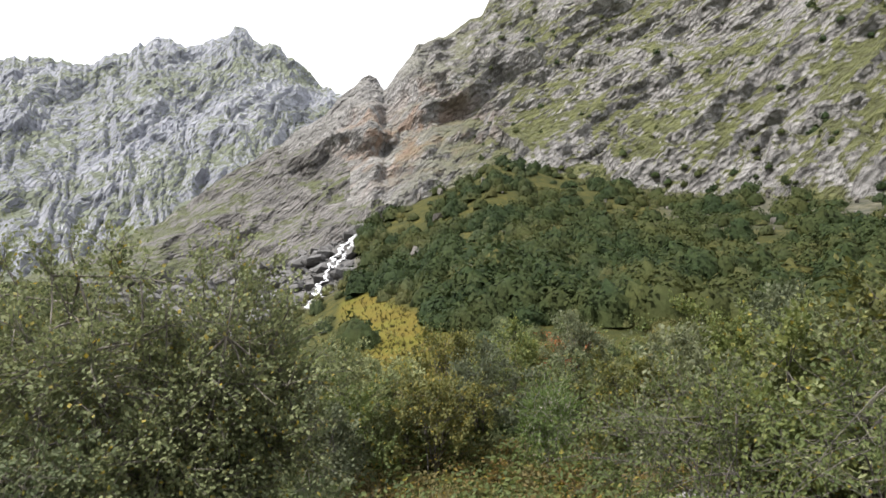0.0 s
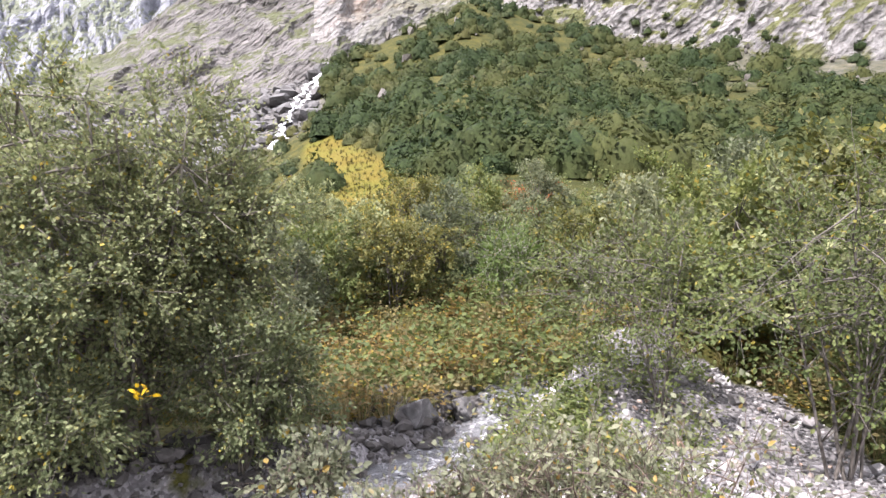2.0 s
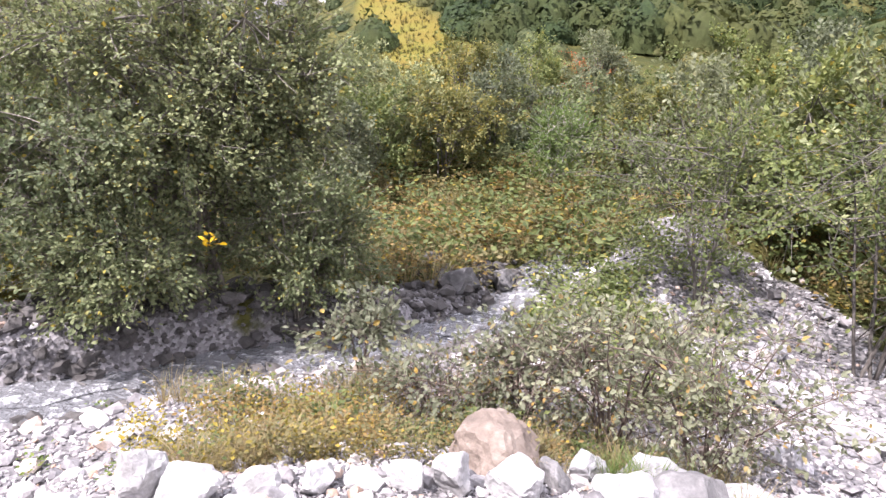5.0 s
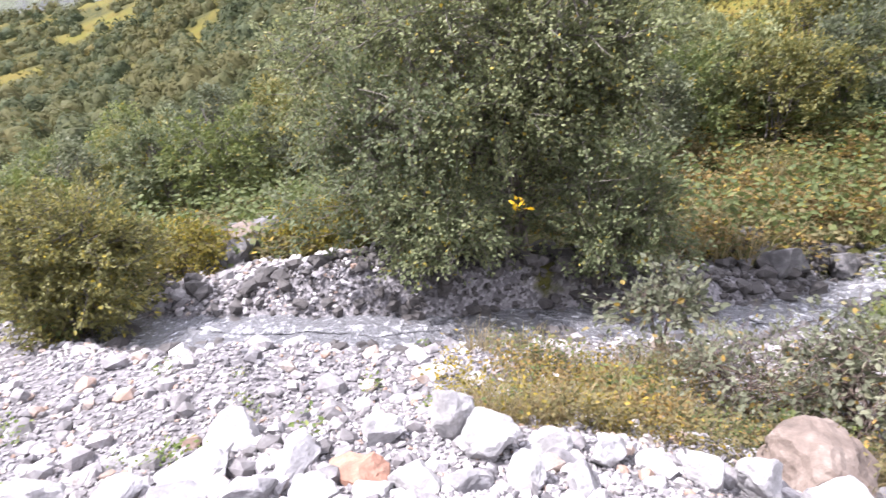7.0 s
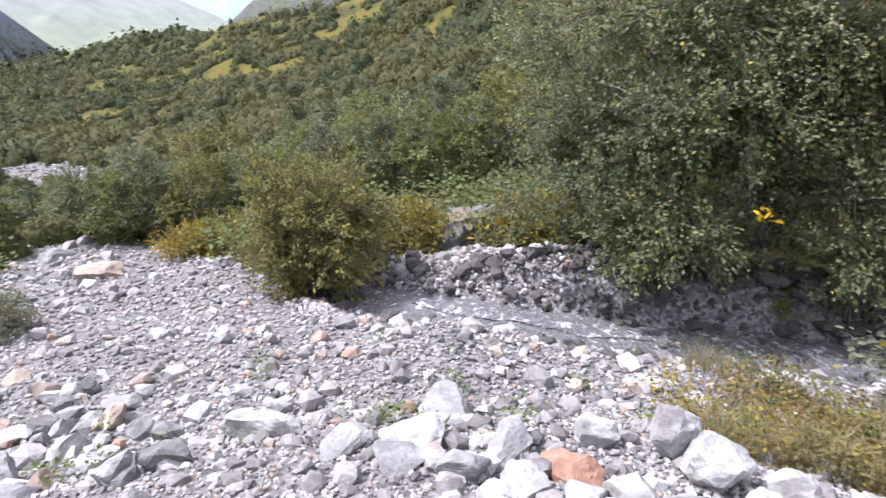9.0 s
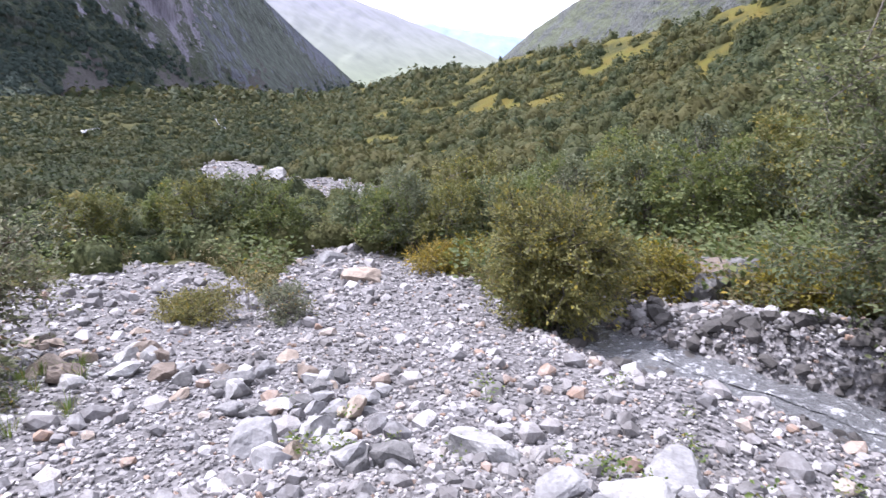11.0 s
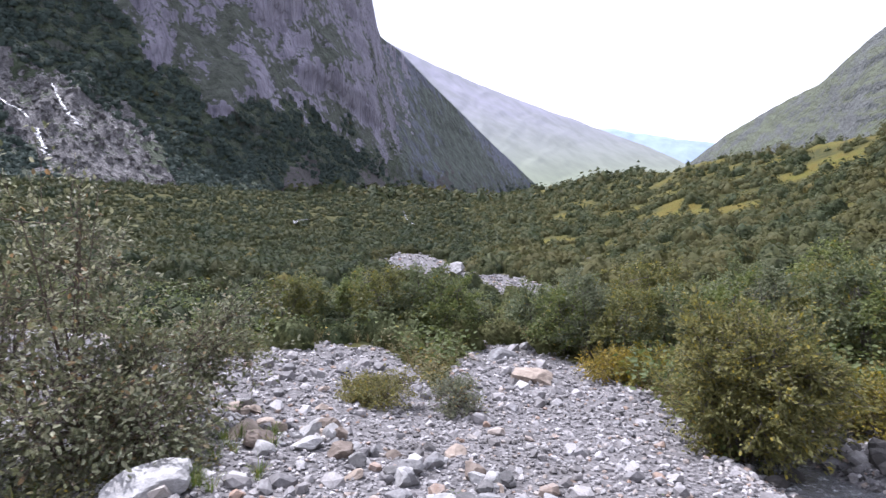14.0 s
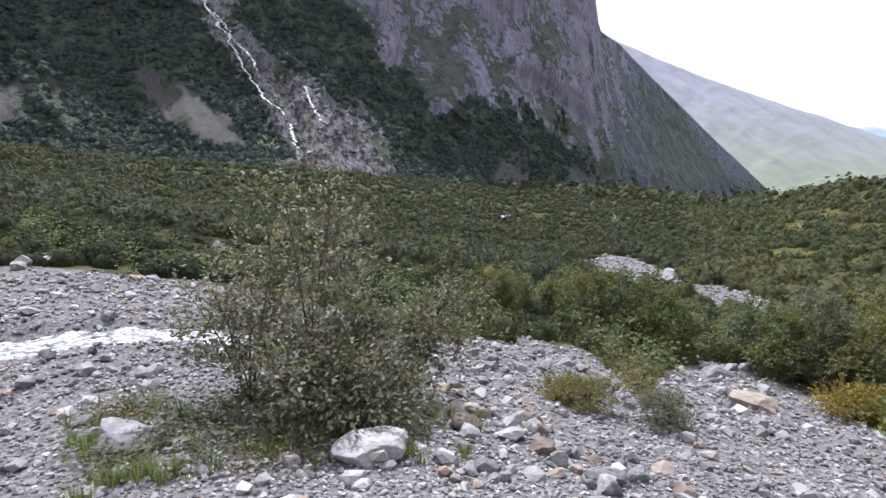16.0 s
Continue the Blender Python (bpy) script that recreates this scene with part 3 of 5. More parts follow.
def on_face(P, az, el):
    """The point of a mountain's face that lies nearest to a line of sight."""
    d = P - np.array([0, 0, EYE])
    a = np.degrees(np.arctan2(d[..., 0], d[..., 1]))
    e = np.degrees(np.arctan2(d[..., 2], np.hypot(d[..., 0], d[..., 1])))
    i = np.argmin((a - az) ** 2 + (e - el) ** 2)
    return P.reshape(-1, 3)[i]


def in_gully(az, el):
    """The pale gully of the long waterfall, widening to a rock apron at its foot."""
    mid = np.interp(el, [-1.5, 1, 3, 5, 7, 7.9, 9, 11.5, 13], [-116, -117.3, -119, -120.7, -122.2, -124, -125.1, -127.3, -128.9])
    return np.abs(az - mid) < np.interp(el, [-1.5, 1, 3, 5, 7, 7.9, 9, 11.5, 13], [4.0, 4.6, 4.4, 3.2, 2.6, 2.0, 1.8, 1.4, 1.2])


def in_ramp(az, el):
    """The grey scree ramp that climbs to the cliff's foot beside the cascade."""
    return az < np.interp(el, [5, 12, 15, 19, 24], [0, -2.5, -5, -12, -22])


def cliff_foot(az):
    """Elevation at which the bare cliff of the valley wall begins."""
    return np.interp(az, [-118, -115.5, -113, -111, -108, -105, -102, -99, -96, -93], [14.5, 11.5, 9.0, 8.4, 5.0, 6.2, 4.6, 4.2, 2.6, 1.2])


def in_cliff(az, el):
    """The bare violet cliff high on the valley wall."""
    return (az > -118) & (az < -92.6) & (el > cliff_foot(az))


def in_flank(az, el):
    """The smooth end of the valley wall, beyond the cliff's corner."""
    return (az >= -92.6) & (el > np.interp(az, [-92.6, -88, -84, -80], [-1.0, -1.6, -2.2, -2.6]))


def in_scree(az, el):
    slide = (np.abs(az + 131.6 - 1.15 * (5.2 - el)) < np.interp(el, [1.0, 3.0, 5.5, 7.0], [1.6, 2.9, 2.4, 0.5])) & (np.abs(el - 4.0) < 2.9)
    cones = np.zeros(np.shape(az), bool)
    for at, top_el, wide in ((-101.8, -0.6, 2.6), (-95.6, -0.7, 1.9), (-89.2, -1.0, 1.5), (-86.0, -1.8, 1.0)):
        cones |= (np.abs(az - at - 0.5 * (top_el - el)) < wide * (top_el + 1.1 - el) / 2.6) & (el < top_el + 1.1)
    return slide | cones | ((az < -141.5) & (np.abs(el - 3.7) < 1.3))


M_CLIFF = cliff_material("cliff_rock", (0.12, 0.114, 0.112), (0.31, 0.296, 0.29), (0.49, 0.475, 0.46), 7.0, 40.0, (0.6, 0.8, 1.0), (0.135, 0.142, 0.046), 0.30,
                         rust=(0.30, 0.20, 0.14), rust_at=(-8.0, 116.0, 50.0, 24.0), green_x=(-14.0, 14.0), relief=0.5, mottle=0.5, band=0.22)
# Pale bluish greys paint distance haze over the peaks.
M_PEAK = cliff_material("hazed_peak_rock", (0.17, 0.178, 0.222), (0.275, 0.285, 0.325), (0.44, 0.447, 0.485), 26.0, 68.0, (0.25, 0.12, 1.0), (0.17, 0.19, 0.13), 0.56, relief=0.4, mottle=0.6)
M_RAMP = cliff_material("ramp_scree_rock", (0.070, 0.065, 0.062), (0.165, 0.154, 0.148), (0.29, 0.273, 0.262), 6.0, 34.0, (0.35, 0.8, 1.0), (0.10, 0.11, 0.045), 0.62, relief=0.4, mottle=0.5)
# Haze over the wall is mixed into the earth and the violet rock.
M_SHADY = cliff_material("hazed_wall_earth", (0.046, 0.056, 0.046), (0.072, 0.084, 0.070), (0.105, 0.108, 0.098), 14.0, 0.0, (1.0, 1.0, 0.4), (0.05, 0.068, 0.036), 0.2, relief=0.35)
M_VIOLET = cliff_material("hazed_violet_cliff_rock", (0.155, 0.145, 0.195), (0.25, 0.232, 0.298), (0.36, 0.338, 0.415), 16.0, 0.0, (1.0, 1.0, 0.10), (0.085, 0.098, 0.075), 0.36, relief=0.35, mottle=0.3)
# Flank turf is blued and lightened to paint haze on the far end.
M_FLANK = cliff_material("hazed_flank_turf", (0.080, 0.090, 0.120), (0.112, 0.124, 0.162), (0.165, 0.16, 0.22), 40.0, 52.0, (0.35, 0.35, 1.0), (0.080, 0.098, 0.082), 0.2, relief=0.12, mottle=0.25)
M_GULLY = cliff_material("gully_rock", (0.055, 0.052, 0.055), (0.18, 0.17, 0.176), (0.50, 0.485, 0.49), 6.0, 0.0, (1.0, 1.0, 0.4), (0.06, 0.08, 0.045), 0.95)
M_SCREE = cliff_material("scree_rock", (0.045, 0.042, 0.042), (0.076, 0.070, 0.069), (0.12, 0.112, 0.108), 2.0, 0.0, (1.0, 1.0, 0.6), (0.06, 0.08, 0.04), 1.3, relief=0.3)
M_SIDE = cliff_material("far_side_rock", (0.04, 0.047, 0.048), (0.075, 0.083, 0.078), (0.14, 0.146, 0.14), 30.0, -48.0, (0.6, 0.4, 1.0), (0.085, 0.10, 0.055), 0.55, relief=0.3)
# Bluish colours and faint emission paint in the haze of distance.
M_FAR = distance_material("haze_painted_far_slopes", (0.14, 0.16, 0.085), (0.19, 0.183, 0.215), -40, 260, (0.46, 0.52, 0.72), 0.14)
M_HAZE = distance_material("haze_painted_farthest_slopes", (0.16, 0.20, 0.27), (0.20, 0.25, 0.34), -100, 250, (0.55, 0.72, 1.0), 0.20)

mountain("mountain_far_peaks", "jagged grey peaks, paled by painted haze, with thin green slopes", [(-46, 730, 20.5), (-38, 720, 23.6), (-36, 720, 24.5), (-32.2, 710, 24.2), (-26.7, 720, 28.0), (-23.8, 720, 27.7),
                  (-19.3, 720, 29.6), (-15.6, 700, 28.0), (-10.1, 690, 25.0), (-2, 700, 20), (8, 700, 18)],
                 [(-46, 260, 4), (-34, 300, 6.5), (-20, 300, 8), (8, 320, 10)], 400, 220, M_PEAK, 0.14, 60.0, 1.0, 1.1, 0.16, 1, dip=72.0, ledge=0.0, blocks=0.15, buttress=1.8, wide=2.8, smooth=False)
CLIFF = mountain("mountain_cliff", "steep grey cliff with rusty faces and grassy ledges",
                 [(-36, 150, 7.0), (-31.5, 150, 9.0), (-24.7, 150, 13.1), (-19.3, 150, 17.9), (-12.2, 150, 22.6), (-10.1, 150, 24.6), (-7.2, 152, 26.6), (-6.4, 152, 26.4), (-5.6, 152, 25.3),
                  (-4.0, 150, 27.4), (-2.2, 150, 29.4), (1.0, 155, 30.4), (4.2, 155, 31.6), (6.0, 158, 33.5), (12, 170, 39), (40, 170, 40), (75, 160, 36)],
                 [(-36, 112, 6.5), (-18, 99, 7.0), (-7, 91, 12.4), (5, 102, 18.6), (20, 97, 14), (37, 82, 11), (75, 78, 11)], 440, 220, M_CLIFF, 0.17, 11.0, 1.0, 1.0, 0.12, 2, dip=36.0, ledge=0.6, smooth=False, blocks=0.55, buttress=2.0, wide=1.3, terrace=2.2, rough=0.3, zones=((in_ramp, M_RAMP),))
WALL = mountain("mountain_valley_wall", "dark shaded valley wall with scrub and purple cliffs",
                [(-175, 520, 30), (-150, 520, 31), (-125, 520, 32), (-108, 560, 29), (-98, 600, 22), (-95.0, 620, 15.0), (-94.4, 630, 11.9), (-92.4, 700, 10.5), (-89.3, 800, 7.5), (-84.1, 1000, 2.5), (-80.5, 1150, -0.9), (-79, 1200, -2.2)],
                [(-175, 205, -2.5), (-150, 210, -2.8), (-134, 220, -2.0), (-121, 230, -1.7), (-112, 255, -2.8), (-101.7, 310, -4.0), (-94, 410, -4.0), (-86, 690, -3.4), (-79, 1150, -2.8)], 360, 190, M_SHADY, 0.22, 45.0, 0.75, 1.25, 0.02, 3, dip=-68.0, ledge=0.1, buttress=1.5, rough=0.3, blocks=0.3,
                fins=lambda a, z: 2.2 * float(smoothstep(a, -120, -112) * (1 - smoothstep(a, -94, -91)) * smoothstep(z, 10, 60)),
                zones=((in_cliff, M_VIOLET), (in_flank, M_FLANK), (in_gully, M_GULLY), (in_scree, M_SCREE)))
mountain("mountain_valley_side", "sunlit grey slope beyond the scrubby ridge", [(-70, 1600, -2.5), (-68.5, 1500, -0.6), (-67, 1450, 0.6), (-64.1, 1350, 3.0), (-59.8, 1200, 5.7), (-57.8, 1150, 6.6), (-56.3, 1100, 8.2), (-54.7, 1050, 9.8), (-46, 950, 17), (-42, 900, 19)],
                [(-70, 900, -6), (-55, 480, -7), (-42, 400, -7)], 140, 110, M_SIDE, 0.16, 60.0, 1.0, 1.0, 0.03, 4, dip=-48.0, blocks=0.4)
mountain("mountain_far_slope", "long green and pink mountain slope with painted haze", [(-100, 2300, 13.5), (-93.5, 2400, 11.2), (-87.3, 2600, 8.5), (-82.2, 2800, 6.5), (-77.3, 3000, 4.7), (-70.3, 3300, 2.1), (-67.1, 3400, 0.6), (-63, 3500, -0.6)],
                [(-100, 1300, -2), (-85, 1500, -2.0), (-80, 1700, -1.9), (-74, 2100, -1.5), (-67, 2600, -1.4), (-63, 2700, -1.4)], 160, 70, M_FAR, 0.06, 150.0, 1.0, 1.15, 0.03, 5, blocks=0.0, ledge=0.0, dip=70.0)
mountain("mountain_distance", "distant range painted pale blue with haze", [(-84, 4400, 3.0), (-78, 4400, 4.2), (-74, 4400, 3.7), (-71, 4400, 3.3), (-68, 4400, 2.7), (-64, 4400, 2.3), (-58, 4400, 1.8)],
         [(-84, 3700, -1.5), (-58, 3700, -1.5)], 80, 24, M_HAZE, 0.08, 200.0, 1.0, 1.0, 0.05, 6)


# ---- plants ----
LEAF = np.array([[0, 0, 0], [-0.28, 0.30, 0.05], [-0.24, 0.68, 0.03], [0, 1, -0.08], [0.24, 0.68, 0.03], [0.28, 0.30, 0.05]], float)
LEAF_F = np.array([[0, 3, 2, 1], [0, 5, 4, 3]])
CARD = np.array([[0, 0, 0], [-0.34, 0.5, 0.07], [0, 1, 0], [0.34, 0.5, 0.07]], float)
CARD_F = np.array([[0, 1, 2], [0, 2, 3]])


def leaf_cloud(rng, points, size, outward, detailed=True, droop=0.25, spread=0.9, width=1.0, tops=None):
    """Leaves at the points, each turned roughly outward and somewhat drooping; tops: the way each blade faces."""
    n = len(points)
    base, tri = (LEAF, LEAF_F) if detailed else (CARD, CARD_F)
    base = base * np.array([width, 1, 1])
    way = outward + rng.normal(0, spread, (n, 3))
    way[:, 2] -= droop
    way /= np.linalg.norm(way, axis=1)[:, None] + 1e-9
    if tops is None:
        tops = rng.normal(0, 0.55, (n, 3)) + np.array([0, 0, 1.0])
    side = np.cross(way, tops)
    side /= np.linalg.norm(side, axis=1)[:, None] + 1e-9
    nrm = np.cross(side, way)
    s = size * rng.uniform(0.6, 1.25, n)
    v = points[:, None, :] + s[:, None, None] * (base[None, :, 0, None] * side[:, None] + base[None, :, 1, None] * way[:, None] + base[None, :, 2, None] * nrm[:, None])
    f = tri[None] + (np.arange(n) * len(base))[:, None, None]
    return v.reshape(-1, 3), f.reshape(-1, tri.shape[1])


def tube(points, radii, sides=5):
    points = np.asarray(points, float)
    n = len(points)
    t = np.gradient(points, axis=0)
    t /= np.linalg.norm(t, axis=1)[:, None] + 1e-9
    ref = np.where(np.abs(t[:, 2:3]) > 0.9, np.array([[1.0, 0, 0]]), np.array([[0, 0, 1.0]]))
    a = np.cross(t, ref)
    a /= np.linalg.norm(a, axis=1)[:, None] + 1e-9
    b = np.cross(t, a)
    ang = np.arange(sides) / sides * 2 * np.pi
    v = points[:, None] + np.asarray(radii)[:, None, None] * (np.cos(ang)[None, :, None] * a[:, None] + np.sin(ang)[None, :, None] * b[:, None])
    i, j = np.meshgrid(np.arange(n - 1), np.arange(sides), indexing="ij")
    j2 = (j + 1) % sides
    f = np.stack([i * sides + j, i * sides + j2, (i + 1) * sides + j2, (i + 1) * sides + j], -1).reshape(-1, 4)
    return v.reshape(-1, 3), f


def bent(rng, a, b, n, sag=0.0, wobble=0.06):
    t = np.linspace(0, 1, n)[:, None]
    p = a + (b - a) * t
    length = np.linalg.norm(b - a)
    p += np.cumsum(rng.normal(0, wobble * length / n, (n, 3)), 0) * (t > 0)
    p[:, 2] += sag * length * (4 * t * (1 - t))[:, 0]
    return p


class Wood:
    """Stems, limbs and twigs of one plant, grown together into a single mesh."""

    def __init__(self):
        self.pieces, self.collars, self.count = [], [], 0

    def grow(self, points, radii, sides, on=None):
        """A tapering tube; on: the vertex of the bearer that it springs from."""
        v, f = tube(points, radii, sides)
        at = self.count
        self.pieces.append((v, f))
        self.count += len(v)
        if on is not None:
            self.collars.append([at, at + 1, on + 1, on])
        return at

    def mesh(self, mat):
        v, f = joined(self.pieces)
        if self.collars:
            f = np.concatenate([f, np.array(self.collars)])
        return mesh_of("wood", v, f, mat, True)


def shrub_meshes(seed, height, rx, ry, stems, limbs, twigs, per_twig, leaf, mats, low=0.12, radius=0.05, detailed=True, cluster=0.16, lumps=0.35, spread=0.7, lean=(0, 0), width=1.0, fall=0.35, dome=0.62, twig_wood=True, outer=2, upright=0.5):
    """A many-stemmed shrub or small tree at the origin: (wood, leaves) as meshes. Leaves sit in sprays along twigs, each spray facing one way."""
    rng = np.random.default_rng(seed)
    wood, tips, outs, tops, bearers = Wood(), [], [], [], []
    ctr = np.array([lean[0], lean[1], height * (low + (1 - low) * (1 - dome))])
    half = np.array([rx, ry, height * (1 - low) * dome])
    lump = [(rng.normal(0, 1, 3), rng.uniform(-lumps, lumps)) for _ in range(14)]
    lump = [(d / np.linalg.norm(d), a) for d, a in lump]

    def envelope(d):
        s = 1.0 + sum(a * max(0.0, float(d @ q)) ** 6 for q, a in lump)
        p = ctr + d * half * s
        if p[2] < height * low:
            p[2] = height * low + rng.uniform(0, 0.1) * height
        return p

    root = None
    for s in range(stems):
        a = 2 * np.pi * (s + rng.uniform(-0.3, 0.3)) / stems
        d = np.array([math.cos(a) * rng.uniform(0.25, 0.75), math.sin(a) * rng.uniform(0.25, 0.75), rng.uniform(upright, 1.0)])
        d /= np.linalg.norm(d)
        end = envelope(d) * np.array([0.92, 0.92, 0.92])
        start = np.array([rng.normal(0, 0.05) * rx, rng.normal(0, 0.05) * ry, -0.08])
        st = bent(rng, start, end, 9, 0.10)
        rad = radius * rng.uniform(0.6, 1.1)
        so = wood.grow(st, rad * np.linspace(1, 0.2, 9), 6, root)
        root = so if root is None else root
        for _ in range(limbs):
            k = int(rng.uniform(0.18, 0.95) * 8)
            p0 = st[k]
            d = rng.normal(0, 1, 3)
            d[2] = abs(d[2]) * 0.9 - (fall if rng.uniform() < 0.5 else 0.3)
            away = p0 - np.array([0, 0, p0[2]])
            d = d / np.linalg.norm(d) + 0.7 * away / (np.linalg.norm(away) + 0.2)
            d /= np.linalg.norm(d)
            e = envelope(d) * 1.0
            p1 = p0 + (e - p0) * rng.uniform(0.6, 1.0)
            lb = bent(rng, p0, p1, 6, 0.06)
            lo = wood.grow(lb, rad * 0.42 * np.linspace(1, 0.25, 6), 4, so + 6 * k)
            bearers.append((lb, lo, 4))
        bearers.append((st[3:], so + 18, 6))
    for lb, lo, sides in bearers:
        p0, p1 = lb[0], lb[-1]
        for _ in range(twigs):
            j = int(rng.integers(outer, 6))
            q = lb[j]
            w = rng.normal(0, 1, 3) + 0.8 * (p1 - p0) / (np.linalg.norm(p1 - p0) + 1e-6) + np.array([0, 0, 0.25])
            w *= cluster * 2.6 * rng.uniform(0.5, 1.3) / np.linalg.norm(w)
            tw = bent(rng, q, q + w, 3)
            if twig_wood:
                wood.grow(tw, radius * 0.11 * np.array([1, 0.7, 0.4]) + 0.0012, 3, lo + sides * j)
            t = rng.uniform(0.1, 1.1, per_twig)[:, None]
            pts = q + w * t + rng.normal(0, cluster * 0.27, (per_twig, 3))
            tips.append(pts)
            o = pts - ctr
            o /= np.linalg.norm(o, axis=1)[:, None] + 1e-6
            outs.append(o * 0.5 + w / np.linalg.norm(w))
            tops.append(0.55 * o + np.array([0, 0, 0.75]) + rng.normal(0, 0.5, 3) + rng.normal(0, 0.28, (per_twig, 3)))
    lv, lf = leaf_cloud(rng, np.concatenate(tips), leaf, np.concatenate(outs), detailed, spread=spread, width=width, tops=np.concatenate(tops))
    return wood.mesh(mats[0]), mesh_of("leaves", lv, lf, mats[1])


def plant(name, x, y, meshes, label, category, group="", turn=0.0, scale=1.0, names=("trunk", "crown"), sink=0.0):
    ob = new(name)
    ob.matrix_world = Matrix.Translation((x, y, float(top(x, y)) - sink)) @ pose(0, 0, 0, 0, 0, turn) @ Matrix.Scale(scale, 4)
    tagged(ob, label, category, group)
    for n, me in zip(names, meshes):
        part_of(n, me, ob)
    return ob


def polar(az, r):
    return r * math.sin(radians(az)), r * math.cos(radians(az))


# ---- trees and shrubs near the stream ----
x, y = polar(-23.5, 7.75)
big = plant("sallow_tree", x, y, shrub_meshes(23, 4.25, 2.85, 1.75, 15, 11, 16, 32, 0.054, (M_LIMB, M_ALDER), 0.05, 0.046, detailed=False, width=1.1, lumps=0.75, cluster=0.16, dome=0.54, fall=0.75, outer=2),
            "large many-stemmed sallow with grey-green leaves overhanging a stream", "tree")
for az, r, s, h, rx in ((-35.0, 7.35, 12, 2.7, 1.3), (-30.5, 6.95, 14, 1.2, 0.8), (-14.5, 7.3, 13, 2.0, 1.05)):
    x, y = polar(az, r)
    plant("sallow_shrub", x, y, shrub_meshes(s, h, rx, 0.75, 7, 9, 10, 20, 0.055, (M_LIMB, M_ALDER), 0.0, 0.02, cluster=0.14, lumps=0.4, fall=0.6),
          "leafy sallow shoots hanging low over the stream bank", "shrub")
gx, gy = polar(-22.8, 6.1)
rng = np.random.default_rng(5)
gold_pts = np.array([gx, gy, EYE - 6.1 * math.tan(radians(15.9))]) + rng.normal(0, 0.045, (16, 3))
part_of("yellow_leaves", mesh_of("yellow_leaves", *leaf_cloud(rng, gold_pts - np.array(big.location), 0.085, rng.normal(0, 1, (16, 3))), M_GOLD), big, "bright yellow autumn leaves")

x, y = polar(-63.3, 8.7)
plant("willow_bush", x, y, shrub_meshes(21, 2.1, 1.25, 1.05, 10, 10, 13, 24, 0.060, (M_BARK, M_WILLOW), 0.02, 0.03, cluster=0.12, width=0.8, lumps=0.5, fall=0.6),
      "round yellowing willow bush on the gravel bank", "bush")
for az, r, s, h, rx, label in ((8.5, 4.5, 31, 1.0, 0.8, "low sprawling willow shrub with yellow-tinged leaves"), (17.5, 4.3, 33, 1.45, 0.85, "sprawling grey-leaved willow shrub with thin bare twigs"),
                               (26.5, 4.5, 34, 1.35, 0.8, "grey-leaved willow shrub among pale stones"), (0.5, 4.5, 32, 0.7, 0.85, "low sprawling willow shrub with yellow-tinged leaves")):
    x, y = polar(az, r)
    plant("grey_willow_bush", x, y, shrub_meshes(s, h, rx, 0.6, 9, 6, 4, 7, 0.052, (M_TWIG, M_GREYLEAF), 0.04, 0.014, cluster=0.12, lumps=0.6, upright=0.3, spread=0.9), label, "shrub")
x, y = polar(23.5, 9.4)
plant("birch_tree", x, y, shrub_meshes(41, 3.3, 1.25, 1.1, 4, 13, 10, 10, 0.060, (M_BARK, M_BIRCH), 0.16, 0.022, cluster=0.16, lumps=0.45, lean=(-0.5, 0)),
      "slender leaning birch with thin dark stems and yellowing leaves", "tree")
x, y = polar(37, 8.6)
plant("birch_tree", x, y, shrub_meshes(42, 3.9, 1.8, 1.4, 6, 12, 10, 11, 0.062, (M_BARK, M_BIRCH), 0.2, 0.026, cluster=0.17, lumps=0.4),
      "broad bushy birch with green leaves", "tree")
x, y = polar(8.8, 14.5)
plant("rowan_tree", x, y, shrub_meshes(51, 2.3, 0.75, 0.7, 3, 10, 9, 10, 0.10, (M_PALEBARK, M_ROWAN), 0.3, 0.025, cluster=0.18, width=0.6),
      "small bright green rowan with a pale thin trunk", "tree")
for az, r, s, h, rx, lean in ((-121.0, 8.4, 61, 3.15, 1.15, 0.0), (-126.5, 8.3, 63, 1.9, 0.95, 0.0), (-116.5, 8.3, 64, 1.7, 0.9, 0.0), (-121.5, 7.3, 65, 1.1, 0.95, 0.0), (-117.0, 7.1, 66, 0.8, 0.8, 0.0), (-114.0, 9.2, 62, 1.9, 0.9, 0.6)):
    x, y = polar(az, r)
    plant("sallow_shrub", x, y, shrub_meshes(s, h, rx, 0.8, 8, 7, 6, 7, 0.072, (M_TWIG, M_SALLOW), 0.03, 0.017, cluster=0.13, lumps=0.8, width=0.9, dome=0.56, fall=0.6, lean=(0.0, lean)),
          "ragged open sallow shrub with twiggy stems on gravel", "shrub")
x, y = polar(-8.5, 5.3)
plant("sapling", x, y, shrub_meshes(71, 0.95, 0.45, 0.35, 6, 4, 4, 6, 0.075, (M_TWIG, M_GREYLEAF), 0.2, 0.010, cluster=0.10, lumps=0.5),
      "thin sallow sapling with a few pale leaves", "shrub")

for az, r, k in ((-95.3, 10.4, 1.0), (-89.0, 10.2, 0.85), (-97.5, 10.8, 0.7)):
    x, y = polar(az, r)
    plant("low_shrub", x, y, shrub_meshes(80 + int(-az), 0.5 * k, 0.75 * k, 0.5 * k, 8, 6, 8, 9, 0.04, (M_TWIG, M_WILLOW if az < -92 else M_GREYLEAF), 0.02, 0.008, cluster=0.07, lumps=0.4),
          "low willow cushion growing on open gravel", "shrub")

